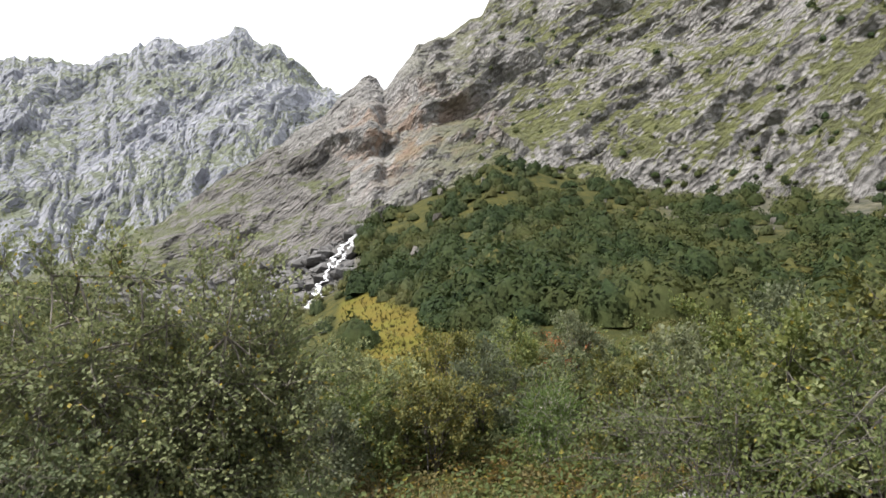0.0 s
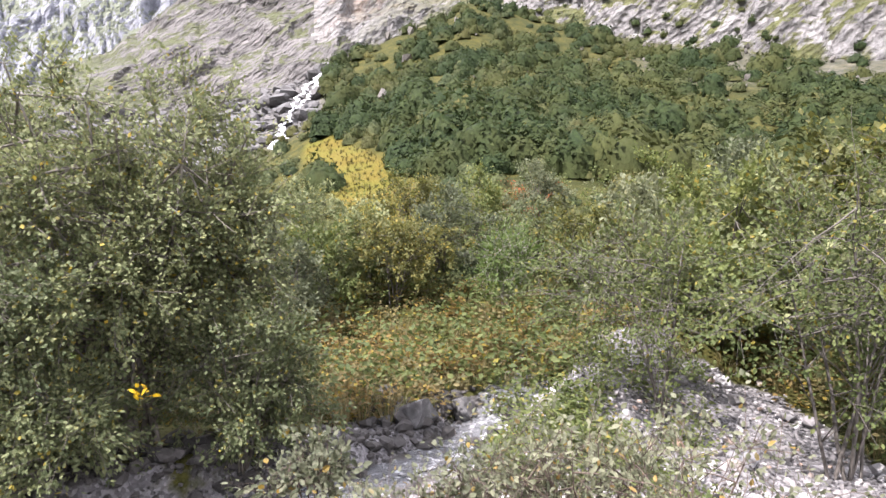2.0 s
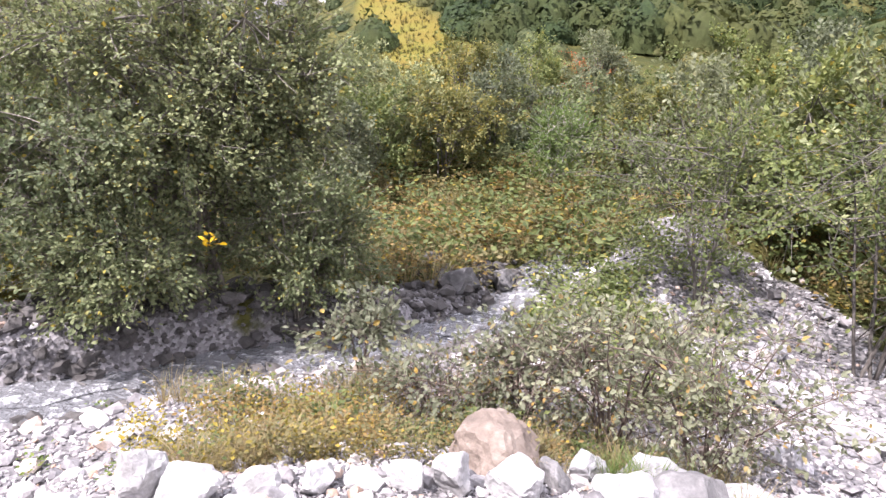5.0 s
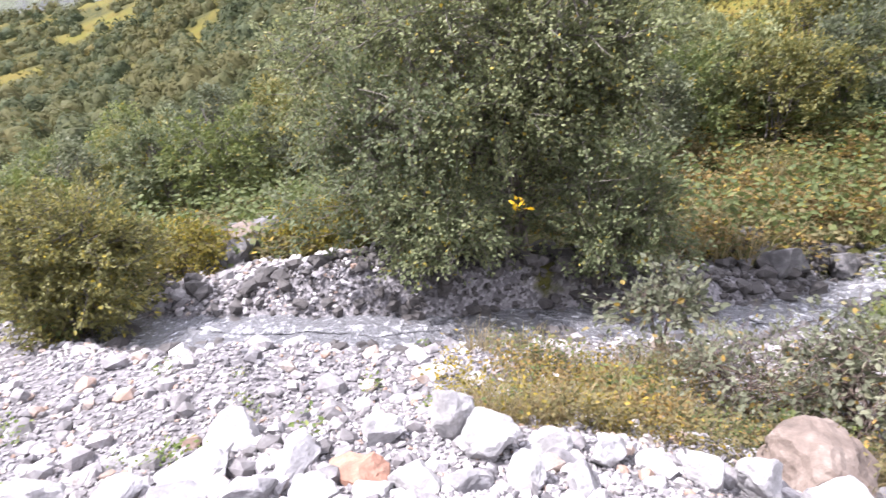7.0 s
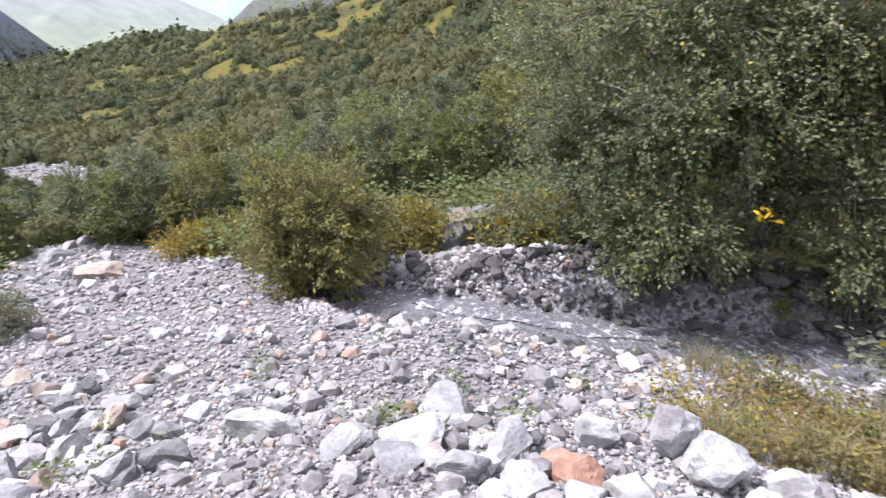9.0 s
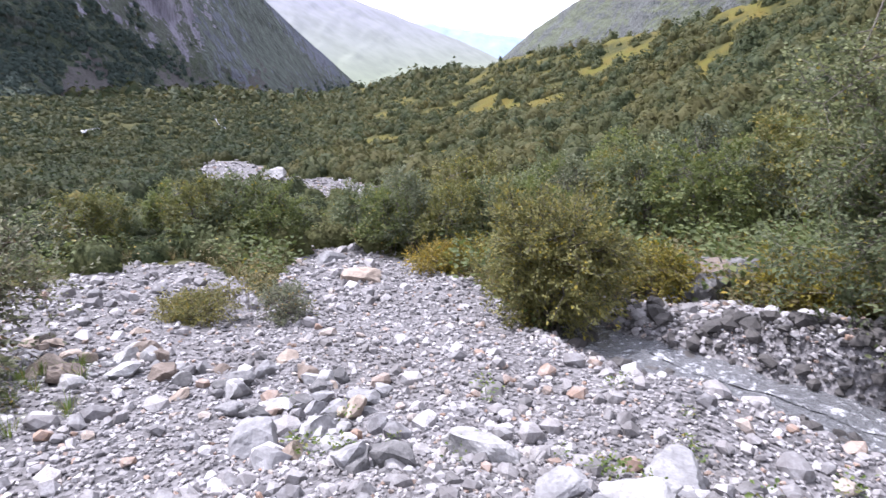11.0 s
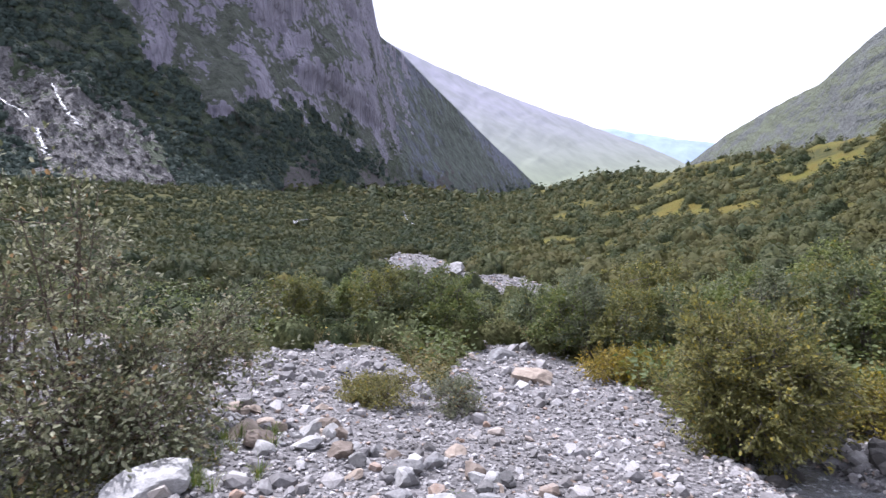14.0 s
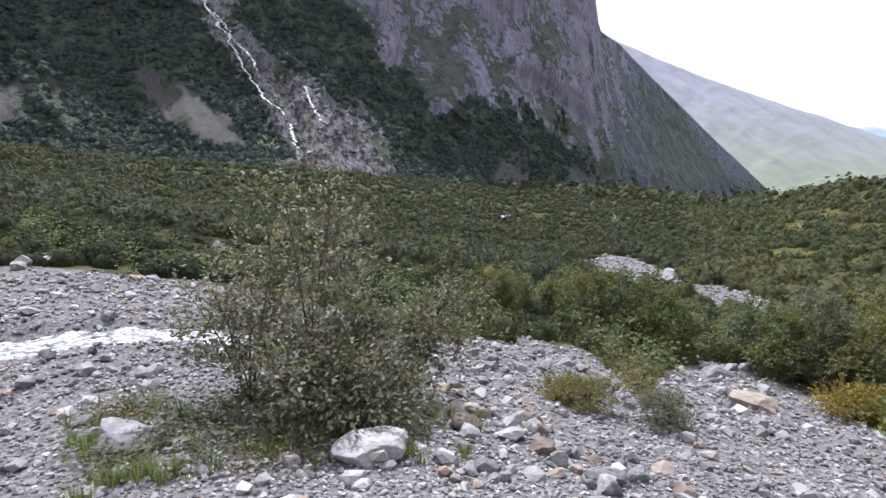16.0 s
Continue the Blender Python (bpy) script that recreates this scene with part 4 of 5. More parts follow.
for az, r, h, rx, s in ((-42.0, 9.7, 0.8, 0.8, 15), (-53.5, 10.2, 0.9, 0.8, 16), (-40.0, 9.6, 0.8, 0.7, 17), (-70.5, 13.6, 0.7, 0.9, 18), (-73.5, 14.2, 0.6, 0.8, 19)):
    x, y = polar(az, r)
    plant("yellow_shrub", x, y, shrub_meshes(s, h, rx, 0.7, 8, 7, 8, 9, 0.06, (M_TWIG, M_YELLOW), 0.02, 0.01, cluster=0.10, lumps=0.4),
          "low shrub turning bright yellow at the gravel edge", "shrub")

# thicket of willows: a few forms, repeated
THICKET = [shrub_meshes(100 + k, 2.6, 1.35, 1.3, 6, 8, 9, 16, 0.096, (M_BARK, m), 0.05, 0.03, cluster=0.16, lumps=0.65, detailed=False, twig_wood=False, outer=3, upright=0.8)
           for k, m in enumerate((M_ALDER, M_BIRCH, M_GREYISH, M_OLIVE))]
rng = np.random.default_rng(8)
thicket = [(-30, 15, 1.0), (-12, 14, 0.95), (-8, 16, 1.0), (-4, 17, 1.05), (-1, 16, 0.85), (3, 18, 1.0), (6, 21, 0.9), (13, 18, 0.9), (17, 16, 1.0), (12, 24, 0.9),
           (-14, 18, 1.2), (-18, 19, 1.4), (-24, 20, 1.5), (-30, 21, 1.4), (-35, 19, 1.3), (-10, 22, 1.1), (0, 22, 0.9), (22, 14, 1.2), (28, 13, 1.4), (33, 14, 1.5),
           (39, 13, 1.6), (30, 18, 1.5), (24, 20, 1.3), (44, 11, 1.6), (-42, 17, 1.0), (-46, 18, 0.9), (-50, 17, 0.95), (-54, 18, 1.0), (-57, 20, 1.0), (-61, 19, 0.9),
           (-65, 17, 0.85), (-69, 16.5, 0.8), (-72, 16, 0.75), (-75, 17, 0.8), (-78.5, 17.5, 0.85), (-80.5, 18.5, 0.7), (-44, 22, 1.1), (-50, 23, 1.1), (-57, 25, 1.1), (-63, 24, 1.0),
           (-70, 22, 0.95), (-76, 24, 0.9), (-88.5, 19, 0.78), (-91.5, 20, 0.9), (-94.5, 20.5, 0.8), (-86.8, 21, 0.7), (-98, 23, 0.7), (-101, 22, 0.7), (-104, 20, 0.65)]
for k, (az, r, s) in enumerate(thicket):
    x, y = polar(az + rng.uniform(-0.7, 0.7), r)
    me = THICKET[(k * 7 + 3) % 4]
    plant("willow", x, y, me, ("dense olive-green willow in the streamside thicket", "dense green willow in the streamside thicket",
          "dense silvery green willow in the streamside thicket", "yellowing willow in the streamside thicket")[(k * 7 + 3) % 4], "bush", "thicket willows", rng.uniform(0, 360), s * rng.uniform(0.92, 1.08))


# ---- scrub on the slopes ----
def clump(rng, n):
    """A small lumpy bush, one metre across: a dense core and many leaf tufts facing outward."""
    lump = rng.normal(0, 1, (8, 3))
    lump /= np.linalg.norm(lump, axis=1)[:, None]

    def reach(d):
        return 0.70 + 0.40 * np.max(np.clip(d @ lump.T, 0, 1) ** 6, axis=1)

    d = rng.normal(0, 1, (n, 3))
    d /= np.linalg.norm(d, axis=1)[:, None]
    d[:, 2] = np.abs(d[:, 2])
    p = d * np.array([0.5, 0.5, 0.62]) * (reach(d) * rng.uniform(0.80, 1.08, n))[:, None]
    face = d + rng.normal(0, 0.26, (n, 3))
    face /= np.linalg.norm(face, axis=1)[:, None]
    side = np.cross(face, rng.normal(0, 1, (n, 3)))
    side /= np.linalg.norm(side, axis=1)[:, None]
    way = np.cross(face, side)
    s = 1.0 / math.sqrt(n) * rng.uniform(0.6, 1.4, n)
    base = np.array([[-0.5, -0.35, 0], [0.5, -0.3, 0.1], [0.05, 0.65, 0]])
    v = p[:, None] + s[:, None, None] * (base[None, :, 0, None] * side[:, None] + base[None, :, 1, None] * way[:, None] + base[None, :, 2, None] * face[:, None])
    f = np.arange(3 * n).reshape(n, 3)
    bm = bmesh.new()
    bmesh.ops.create_icosphere(bm, subdivisions=2 if n > 60 else 1, radius=1.0)
    c = np.array([q.co[:] for q in bm.verts])
    cf = np.array([[q.index for q in w.verts] for w in bm.faces])
    bm.free()
    cf = cf[c[cf][:, :, 2].max(1) > 0.05]
    c = c * np.array([0.5, 0.5, 0.62]) * (reach(c) * rng.uniform(0.78, 0.92, len(c)))[:, None]
    c[:, 2] = np.maximum(c[:, 2], -0.12)
    return joined([(v.reshape(-1, 3), f), (c, cf)])


def scrub(name, label, places, mat, seed, tufts):
    rng = np.random.default_rng(seed)
    forms = [clump(rng, tufts) for _ in range(10)]
    far_forms = [clump(rng, max(24, int(tufts / 2.4))) for _ in range(10)]
    pieces, tone = [], []
    for k, (px, py, pz, s, tall) in enumerate(places):
        v, f = (forms if math.hypot(px, py) < 95 else far_forms)[k % 10]
        a = rng.uniform(0, 6.28)
        c, q = math.cos(a), math.sin(a)
        w = np.stack([v[:, 0] * c - v[:, 1] * q, v[:, 0] * q + v[:, 1] * c, v[:, 2] * tall], -1) * s
        pieces.append((w + np.array([px, py, pz - 0.08 * s]), f))
        tone.append(np.full(len(v), rng.uniform(), np.float32))
    me = mesh_of(name, *joined(pieces), mat, True)
    me.attributes.new("bush", "FLOAT", "POINT").data.foreach_set("value", np.concatenate(tone))
    return tagged(new(name, me), label, "scrub", kind="stuff")


def spread_places(seed, n, az0, az1, r0, r1, s0, s1, keep):
    rng = np.random.default_rng(seed)
    az, r = rng.uniform(az0, az1, n), np.exp(rng.uniform(math.log(r0), math.log(r1), n))
    x, y = r * np.sin(np.radians(az)), r * np.cos(np.radians(az))
    ok = rng.uniform(0, 1, n) < keep(x, y, az, r)
    x, y, r = x[ok], y[ok], r[ok]
    s = s0 + (s1 - s0) * rng.uniform(0, 1, len(x)) ** 1.6
    s = s * (1 + np.clip((r - 110) / 300, 0, 0.7))
    return list(zip(x, y, top(x, y), s, rng.uniform(0.85, 1.35, len(x))))


def patches(x, y, size, lo, hi, z=0.0):
    return np.array([min(1, max(0, (grain((a / size, b / size, z), 3) - lo) / (hi - lo))) for a, b in zip(x, y)])


def hill_keep(x, y, az, r):
    return (1 - gravel_share(x, y)) * (1 - meadow_share(x, y)) * (0.45 + 0.55 * patches(x, y, 11, -0.16, 0.05))


def dense_keep(x, y, az, r):
    return (1 - gravel_share(x, y)) * (1 - meadow_share(x, y)) * (0.10 + 0.90 * patches(x, y, 8, -0.14, 0.06, 4)) * (1 - 0.35 * smoothstep(az, 17, 24) * smoothstep(r, 56, 70))


def valley_keep(x, y, a, r):
    return (1 - gravel_share(x, y)) * (1 - 0.7 * meadow_share(x, y)) * (0.8 + 0.2 * patches(x, y, 18, -0.25, 0.0))


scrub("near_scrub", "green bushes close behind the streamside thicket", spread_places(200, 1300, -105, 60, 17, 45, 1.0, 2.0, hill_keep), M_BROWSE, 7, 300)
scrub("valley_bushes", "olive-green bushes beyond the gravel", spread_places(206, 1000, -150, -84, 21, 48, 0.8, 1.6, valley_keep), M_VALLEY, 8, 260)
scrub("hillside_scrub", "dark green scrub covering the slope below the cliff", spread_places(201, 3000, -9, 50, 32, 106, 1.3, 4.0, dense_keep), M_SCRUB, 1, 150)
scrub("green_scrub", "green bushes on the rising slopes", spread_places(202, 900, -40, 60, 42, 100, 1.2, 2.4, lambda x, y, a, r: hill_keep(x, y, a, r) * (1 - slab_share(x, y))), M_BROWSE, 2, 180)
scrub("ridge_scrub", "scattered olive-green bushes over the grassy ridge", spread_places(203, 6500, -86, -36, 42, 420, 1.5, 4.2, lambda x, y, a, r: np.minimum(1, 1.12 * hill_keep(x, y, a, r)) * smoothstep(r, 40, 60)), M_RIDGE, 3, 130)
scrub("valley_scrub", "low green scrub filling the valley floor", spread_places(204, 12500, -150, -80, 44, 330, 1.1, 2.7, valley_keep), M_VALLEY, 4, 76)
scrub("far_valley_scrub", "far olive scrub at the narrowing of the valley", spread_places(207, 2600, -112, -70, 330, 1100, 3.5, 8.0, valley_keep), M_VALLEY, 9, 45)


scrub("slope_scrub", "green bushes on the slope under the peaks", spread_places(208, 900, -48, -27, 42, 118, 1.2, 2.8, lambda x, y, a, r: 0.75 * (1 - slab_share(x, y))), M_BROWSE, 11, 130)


def face_places(P, seed, n, s0, s1, keep):
    rng = np.random.default_rng(seed)
    i, j = rng.integers(0, P.shape[0] - 1, n), rng.integers(2, P.shape[1] - 5, n)
    a, b = rng.uniform(0, 1, (n, 1)), rng.uniform(0, 1, (n, 1))
    Q = (P[i, j] * (1 - a) + P[i + 1, j] * a) * (1 - b) + (P[i, j + 1] * (1 - a) + P[i + 1, j + 1] * a) * b
    d = Q - np.array([0, 0, EYE])
    az = np.degrees(np.arctan2(d[:, 0], d[:, 1]))
    el = np.degrees(np.arctan2(d[:, 2], np.hypot(d[:, 0], d[:, 1])))
    ok = rng.uniform(0, 1, n) < keep(az, el, Q)
    Q = Q[ok]
    return [(*q, rng.uniform(s0, s1), rng.uniform(0.7, 1.1)) for q in Q]


def wall_keep(az, el, Q):
    bare = in_gully(az, el) | in_scree(az, el)
    fuzz = 2.0 * np.array([grain((q - np.array([0, 0, EYE])) * np.array([0.06, 0.06, 0.02]), 5) for q in Q])
    az, el = az + fuzz, el + fuzz
    over = smoothstep(el - cliff_foot(az), -0.6, 0.5) * smoothstep(az, -120, -117)
    flank = smoothstep(az, -97, -93.5) * smoothstep(el, -2.8, -1.6)
    high = 0.25 + 0.75 * (1 - smoothstep(el, 15, 19))
    return (1 - over) * (1 - flank) * (1 - bare) * high * (0.5 + 0.5 * patches(Q[:, 1], Q[:, 2], 30, -0.2, 0.1))


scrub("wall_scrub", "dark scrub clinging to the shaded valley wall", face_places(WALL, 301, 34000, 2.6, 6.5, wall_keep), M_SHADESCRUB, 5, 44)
scrub("ledge_scrub", "dark bushes along the cliff ledges", face_places(CLIFF, 302, 5000, 0.7, 2.2, lambda a, e, Q: (a > 3) * (0.16 + 0.8 * (1 - smoothstep(e, 14, 22))) * (0.1 + 0.9 * patches(Q[:, 0], Q[:, 2], 9, -0.05, 0.15))), M_SCRUB, 6, 60)


# ---- grasses and herbs ----
def tuft(rng, blades, height, wide, lean):
    """A tussock of bent blades and small leaves, at the origin."""
    vs, fs = [], []
    for k in range(blades):
        a = rng.uniform(0, 6.28)
        d = np.array([math.cos(a), math.sin(a), 0])
        s = np.array([-d[1], d[0], 0]) * wide * rng.uniform(0.6, 1.3)
        h, l = height * rng.uniform(0.5, 1.1), lean * rng.uniform(0.3, 1.2)
        o = d * rng.uniform(0, 0.3) * lean
        q = [o - s, o + s, o + d * l * 0.4 + [0, 0, h * 0.65] + s * 0.8, o + d * l * 0.4 + [0, 0, h * 0.65] - s * 0.8, o + d * l + [0, 0, h * 0.9]]
        vs.extend(q)
        fs.extend([[5 * k, 5 * k + 1, 5 * k + 2], [5 * k, 5 * k + 2, 5 * k + 3], [5 * k + 3, 5 * k + 2, 5 * k + 4]])
    return np.array(vs), np.array(fs)


def herb(rng, leaves, height, size):
    """A leafy herb: leaves up and round a few stalks."""
    p = rng.normal(0, 0.28 * height, (leaves, 3))
    p[:, 2] = height * rng.uniform(0.05, 1.0, leaves)
    d = p * np.array([1, 1, 0]) / (0.2 * height) + np.array([0, 0, 0.4])
    return leaf_cloud(rng, p, size, d, False, 0.3, 0.6, 0.9)


def sown(name, label, forms, n, seed, az0, az1, r0, r1, mat, keep, s0=0.7, s1=1.3):
    rng = np.random.default_rng(seed)
    az, r = rng.uniform(az0, az1, n), np.exp(rng.uniform(math.log(r0), math.log(r1), n))
    x, y = r * np.sin(np.radians(az)), r * np.cos(np.radians(az))
    ok = rng.uniform(0, 1, n) < keep(x, y, az, r)
    x, y = x[ok], y[ok]
    z = top(x, y)
    pieces = []
    for k in range(len(x)):
        v, f = forms[k % len(forms)]
        a = rng.uniform(0, 6.28)
        c, q, s = math.cos(a), math.sin(a), rng.uniform(s0, s1)
        pieces.append((np.stack([v[:, 0] * c - v[:, 1] * q, v[:, 0] * q + v[:, 1] * c, v[:, 2]], -1) * s + np.array([x[k], y[k], z[k] - 0.02]), f))
    return tagged(new(name, mesh_of(name, *joined(pieces), mat)), label, "undergrowth", kind="stuff")


frng = np.random.default_rng(77)
TUFTS = [tuft(frng, 26, 0.34, 0.006, 0.22) for _ in range(8)]
FINE_TUFTS = [tuft(frng, 30, 0.34, 0.0028, 0.26) for _ in range(8)]
HERBS = [herb(frng, 46, 0.36, 0.075) for _ in range(8)]
BANKHERBS = [herb(frng, 64, 0.36, 0.048) for _ in range(8)]
BIGHERBS = [herb(frng, 60, 0.6, 0.10) for _ in range(8)]


def green_keep(x, y, az, r):
    under = (az > -40) & (az < -7) & (r < 9.6)
    return (1 - gravel_share(x, y)) ** 2 * (1 - 0.95 * under)


sown("dry_grass", "dry straw-coloured grass among the bushes", TUFTS, 2100, 501, -105, 48, 7.0, 26, M_DRY, green_keep, 0.9, 1.7)
sown("herbs", "yellow-green autumn herbs beside the stream", HERBS, 2100, 502, -105, 48, 7.0, 22, M_HERB, green_keep, 0.9, 1.6)
sown("rusty_herbs", "rusty orange and yellow autumn undergrowth", HERBS, 1150, 512, -9, 34, 8.6, 17, M_RUST, lambda x, y, a, r: green_keep(x, y, a, r) * patches(x, y, 1.6, -0.1, 0.15), 0.9, 1.5)
sown("tall_herbs", "leafy olive undergrowth below the willows", BIGHERBS, 1900, 503, -150, 48, 8.0, 34, M_BIRCH, green_keep, 0.9, 1.7)
sown("meadow_grass", "golden autumn grass of the sloping meadow", TUFTS, 2000, 504, -12, 4, 20, 54, M_MEADOW, lambda x, y, a, r: meadow_share(x, y), 0.5, 0.9)
sown("bank_herbs", "yellowing herbs and weeds along the stony bank", BANKHERBS, 260, 505, -27, 14, 3.2, 5.0, M_HERB, lambda x, y, a, r: 0.8 * patches(x, y, 0.6, -0.06, 0.14, 5.0), 0.5, 0.95)
sown("bank_grass", "dry stalks and grass along the stony bank", FINE_TUFTS, 620, 506, -28, 32, 3.2, 5.4, M_DRY, lambda x, y, a, r: 0.85 * patches(x, y, 0.7, -0.06, 0.14), 0.6, 1.1)


sown("brown_herbs", "withering brown weeds along the stony bank", BANKHERBS, 260, 515, -26, 16, 3.3, 5.0, M_RUST, lambda x, y, a, r: 0.8 * patches(x, y, 0.6, -0.04, 0.16, 9.0), 0.5, 0.9)
sown("green_herbs", "green leafy weeds along the stony bank", BANKHERBS, 260, 516, -26, 16, 3.3, 5.0, M_BIRCH, lambda x, y, a, r: 0.8 * patches(x, y, 0.6, -0.04, 0.16, 13.0), 0.5, 1.0)
sown("yellow_herbs", "bright yellow leafy weeds beside the stones", BANKHERBS, 120, 513, -31, -8, 3.2, 4.6, M_YELLOW, lambda x, y, a, r: patches(x, y, 0.4, 0.0, 0.2), 0.45, 0.9)
sown("bank_shoots", "leafy olive shoots among stones of the bank", HERBS, 800, 514, 8, 27, 5.5, 11.8, M_BIRCH, lambda x, y, a, r: 0.9 * patches(x, y, 0.9, -0.05, 0.2), 0.6, 1.3)
sown("red_herbs", "reddening autumn herbs on the slope", HERBS, 70, 509, 8.0, 13.5, 25, 29, M_REDLEAF, lambda x, y, a, r: 0.8 + 0 * r, 0.9, 1.6)
sown("gravel_grass", "fresh green grass at the foot of a shrub", TUFTS, 420, 507, -141, -105, 5.9, 8.2, M_GREEN, lambda x, y, a, r: 0.55 * patches(x, y, 0.9, -0.1, 0.2), 0.4, 0.9)
sown("shrub_herbs", "low leafy weeds round the shrubs on the gravel", HERBS, 420, 517, -139, -111, 6.3, 8.6, M_SALLOW, lambda x, y, a, r: 0.8 * patches(x, y, 0.8, -0.12, 0.12), 0.4, 0.9)
sown("shrub_weeds", "yellowing weeds round the shrubs on the gravel", HERBS, 200, 518, -140, -111, 6.0, 8.4, M_HERB, lambda x, y, a, r: 0.8 * patches(x, y, 0.8, -0.1, 0.15, 3.0), 0.4, 0.8)
sown("bank_ferns", "fresh green tuft among grey boulders", FINE_TUFTS, 40, 519, 18, 26, 3.2, 3.6, M_GREEN, lambda x, y, a, r: 0.6 + 0 * r, 0.6, 1.0)
sown("gravel_weeds", "small green and yellow weeds on the gravel", HERBS, 60, 508, -95, -28, 3.2, 6.0, M_GREEN, lambda x, y, a, r: patches(x, y, 0.5, 0.1, 0.25), 0.3, 0.6)


# ---- stones ----
def rock_form(rng, level, cuts, squash):
    bm = bmesh.new()
    bmesh.ops.create_icosphere(bm, subdivisions=level, radius=1.0)
    v = np.array([q.co[:] for q in bm.verts])
    f = np.array([[q.index for q in p.verts] for p in bm.faces])
    bm.free()
    for _ in range(cuts):
        n = rng.normal(0, 1, 3)
        n /= np.linalg.norm(n)
        o = np.maximum(0, v @ n - rng.uniform(0.45, 0.85))
        v = v - o[:, None] * n
    return v * squash, f


def chip(rng, points, shape):
    """A worn angular stone with few faces: the hull of points spread evenly round it."""
    k = np.arange(points) + 0.5
    h, a = 1 - 2 * k / points, k * 2.39996 + rng.uniform(0, 6.28)
    q = np.stack([np.sqrt(1 - h * h) * np.cos(a), np.sqrt(1 - h * h) * np.sin(a), h], -1)
    q = q + rng.normal(0, 0.17, (points, 3))
    q /= np.linalg.norm(q, axis=1)[:, None]
    q = np.sign(q) * np.abs(q) ** 0.8 * rng.uniform(0.86, 1.06, (points, 1)) * np.array(shape) * rng.uniform(0.8, 1.2, 3)
    bm = bmesh.new()
    for c in q:
        bm.verts.new(c)
    bmesh.ops.convex_hull(bm, input=bm.verts)
    loose = [w for w in bm.verts if not w.link_faces]
    bmesh.ops.delete(bm, geom=loose, context="VERTS")
    bmesh.ops.triangulate(bm, faces=bm.faces)
    bm.verts.index_update()
    v = np.array([w.co[:] for w in bm.verts])
    f = np.array([[w.index for w in t.verts] for t in bm.faces])
    bm.free()
    return v, f


def shard(rng, points, shape):
    """A jagged block: the hull of scattered points."""
    q = rng.uniform(-1, 1, (points, 3)) * np.array(shape)
    bm = bmesh.new()
    for c in q:
        bm.verts.new(c)
    bmesh.ops.convex_hull(bm, input=bm.verts)
    bmesh.ops.delete(bm, geom=[w for w in bm.verts if not w.link_faces], context="VERTS")
    bmesh.ops.triangulate(bm, faces=bm.faces)
    bm.verts.index_update()
    v = np.array([w.co[:] for w in bm.verts])
    f = np.array([[w.index for w in t.verts] for t in bm.faces])
    bm.free()
    return v, f


def turned(rng, v):
    q = Euler((rng.uniform(-0.5, 0.5), rng.uniform(-0.5, 0.5), rng.uniform(0, 6.28))).to_matrix()
    return v @ np.array(q).T


def boulder(x, y, size, mat, seed, label, sink=0.3, squash=(1, 0.8, 0.7), turn=0.0, tilt=0.0, name="boulder", level=4):
    rng = np.random.default_rng(seed)
    v, f = rock_form(rng, level, 16, np.array(squash))
    k = np.array([grain(p * 1.5 + seed, 5) for p in v])
    k2 = np.array([grain(p * 5.0 + seed, 4) for p in v])
    v = v * (1 + 0.13 * k + 0.045 * k2)[:, None] * size
    me = mesh_of(name, v, f, mat, False)
    ob = new(name, me)
    low = -v[:, 2].min()
    ob.matrix_world = Matrix.Translation((x, y, float(top(x, y)) + low * (1 - sink) - 0.02)) @ pose(0, 0, 0, tilt, 0, turn)
    return tagged(ob, label, "boulder")


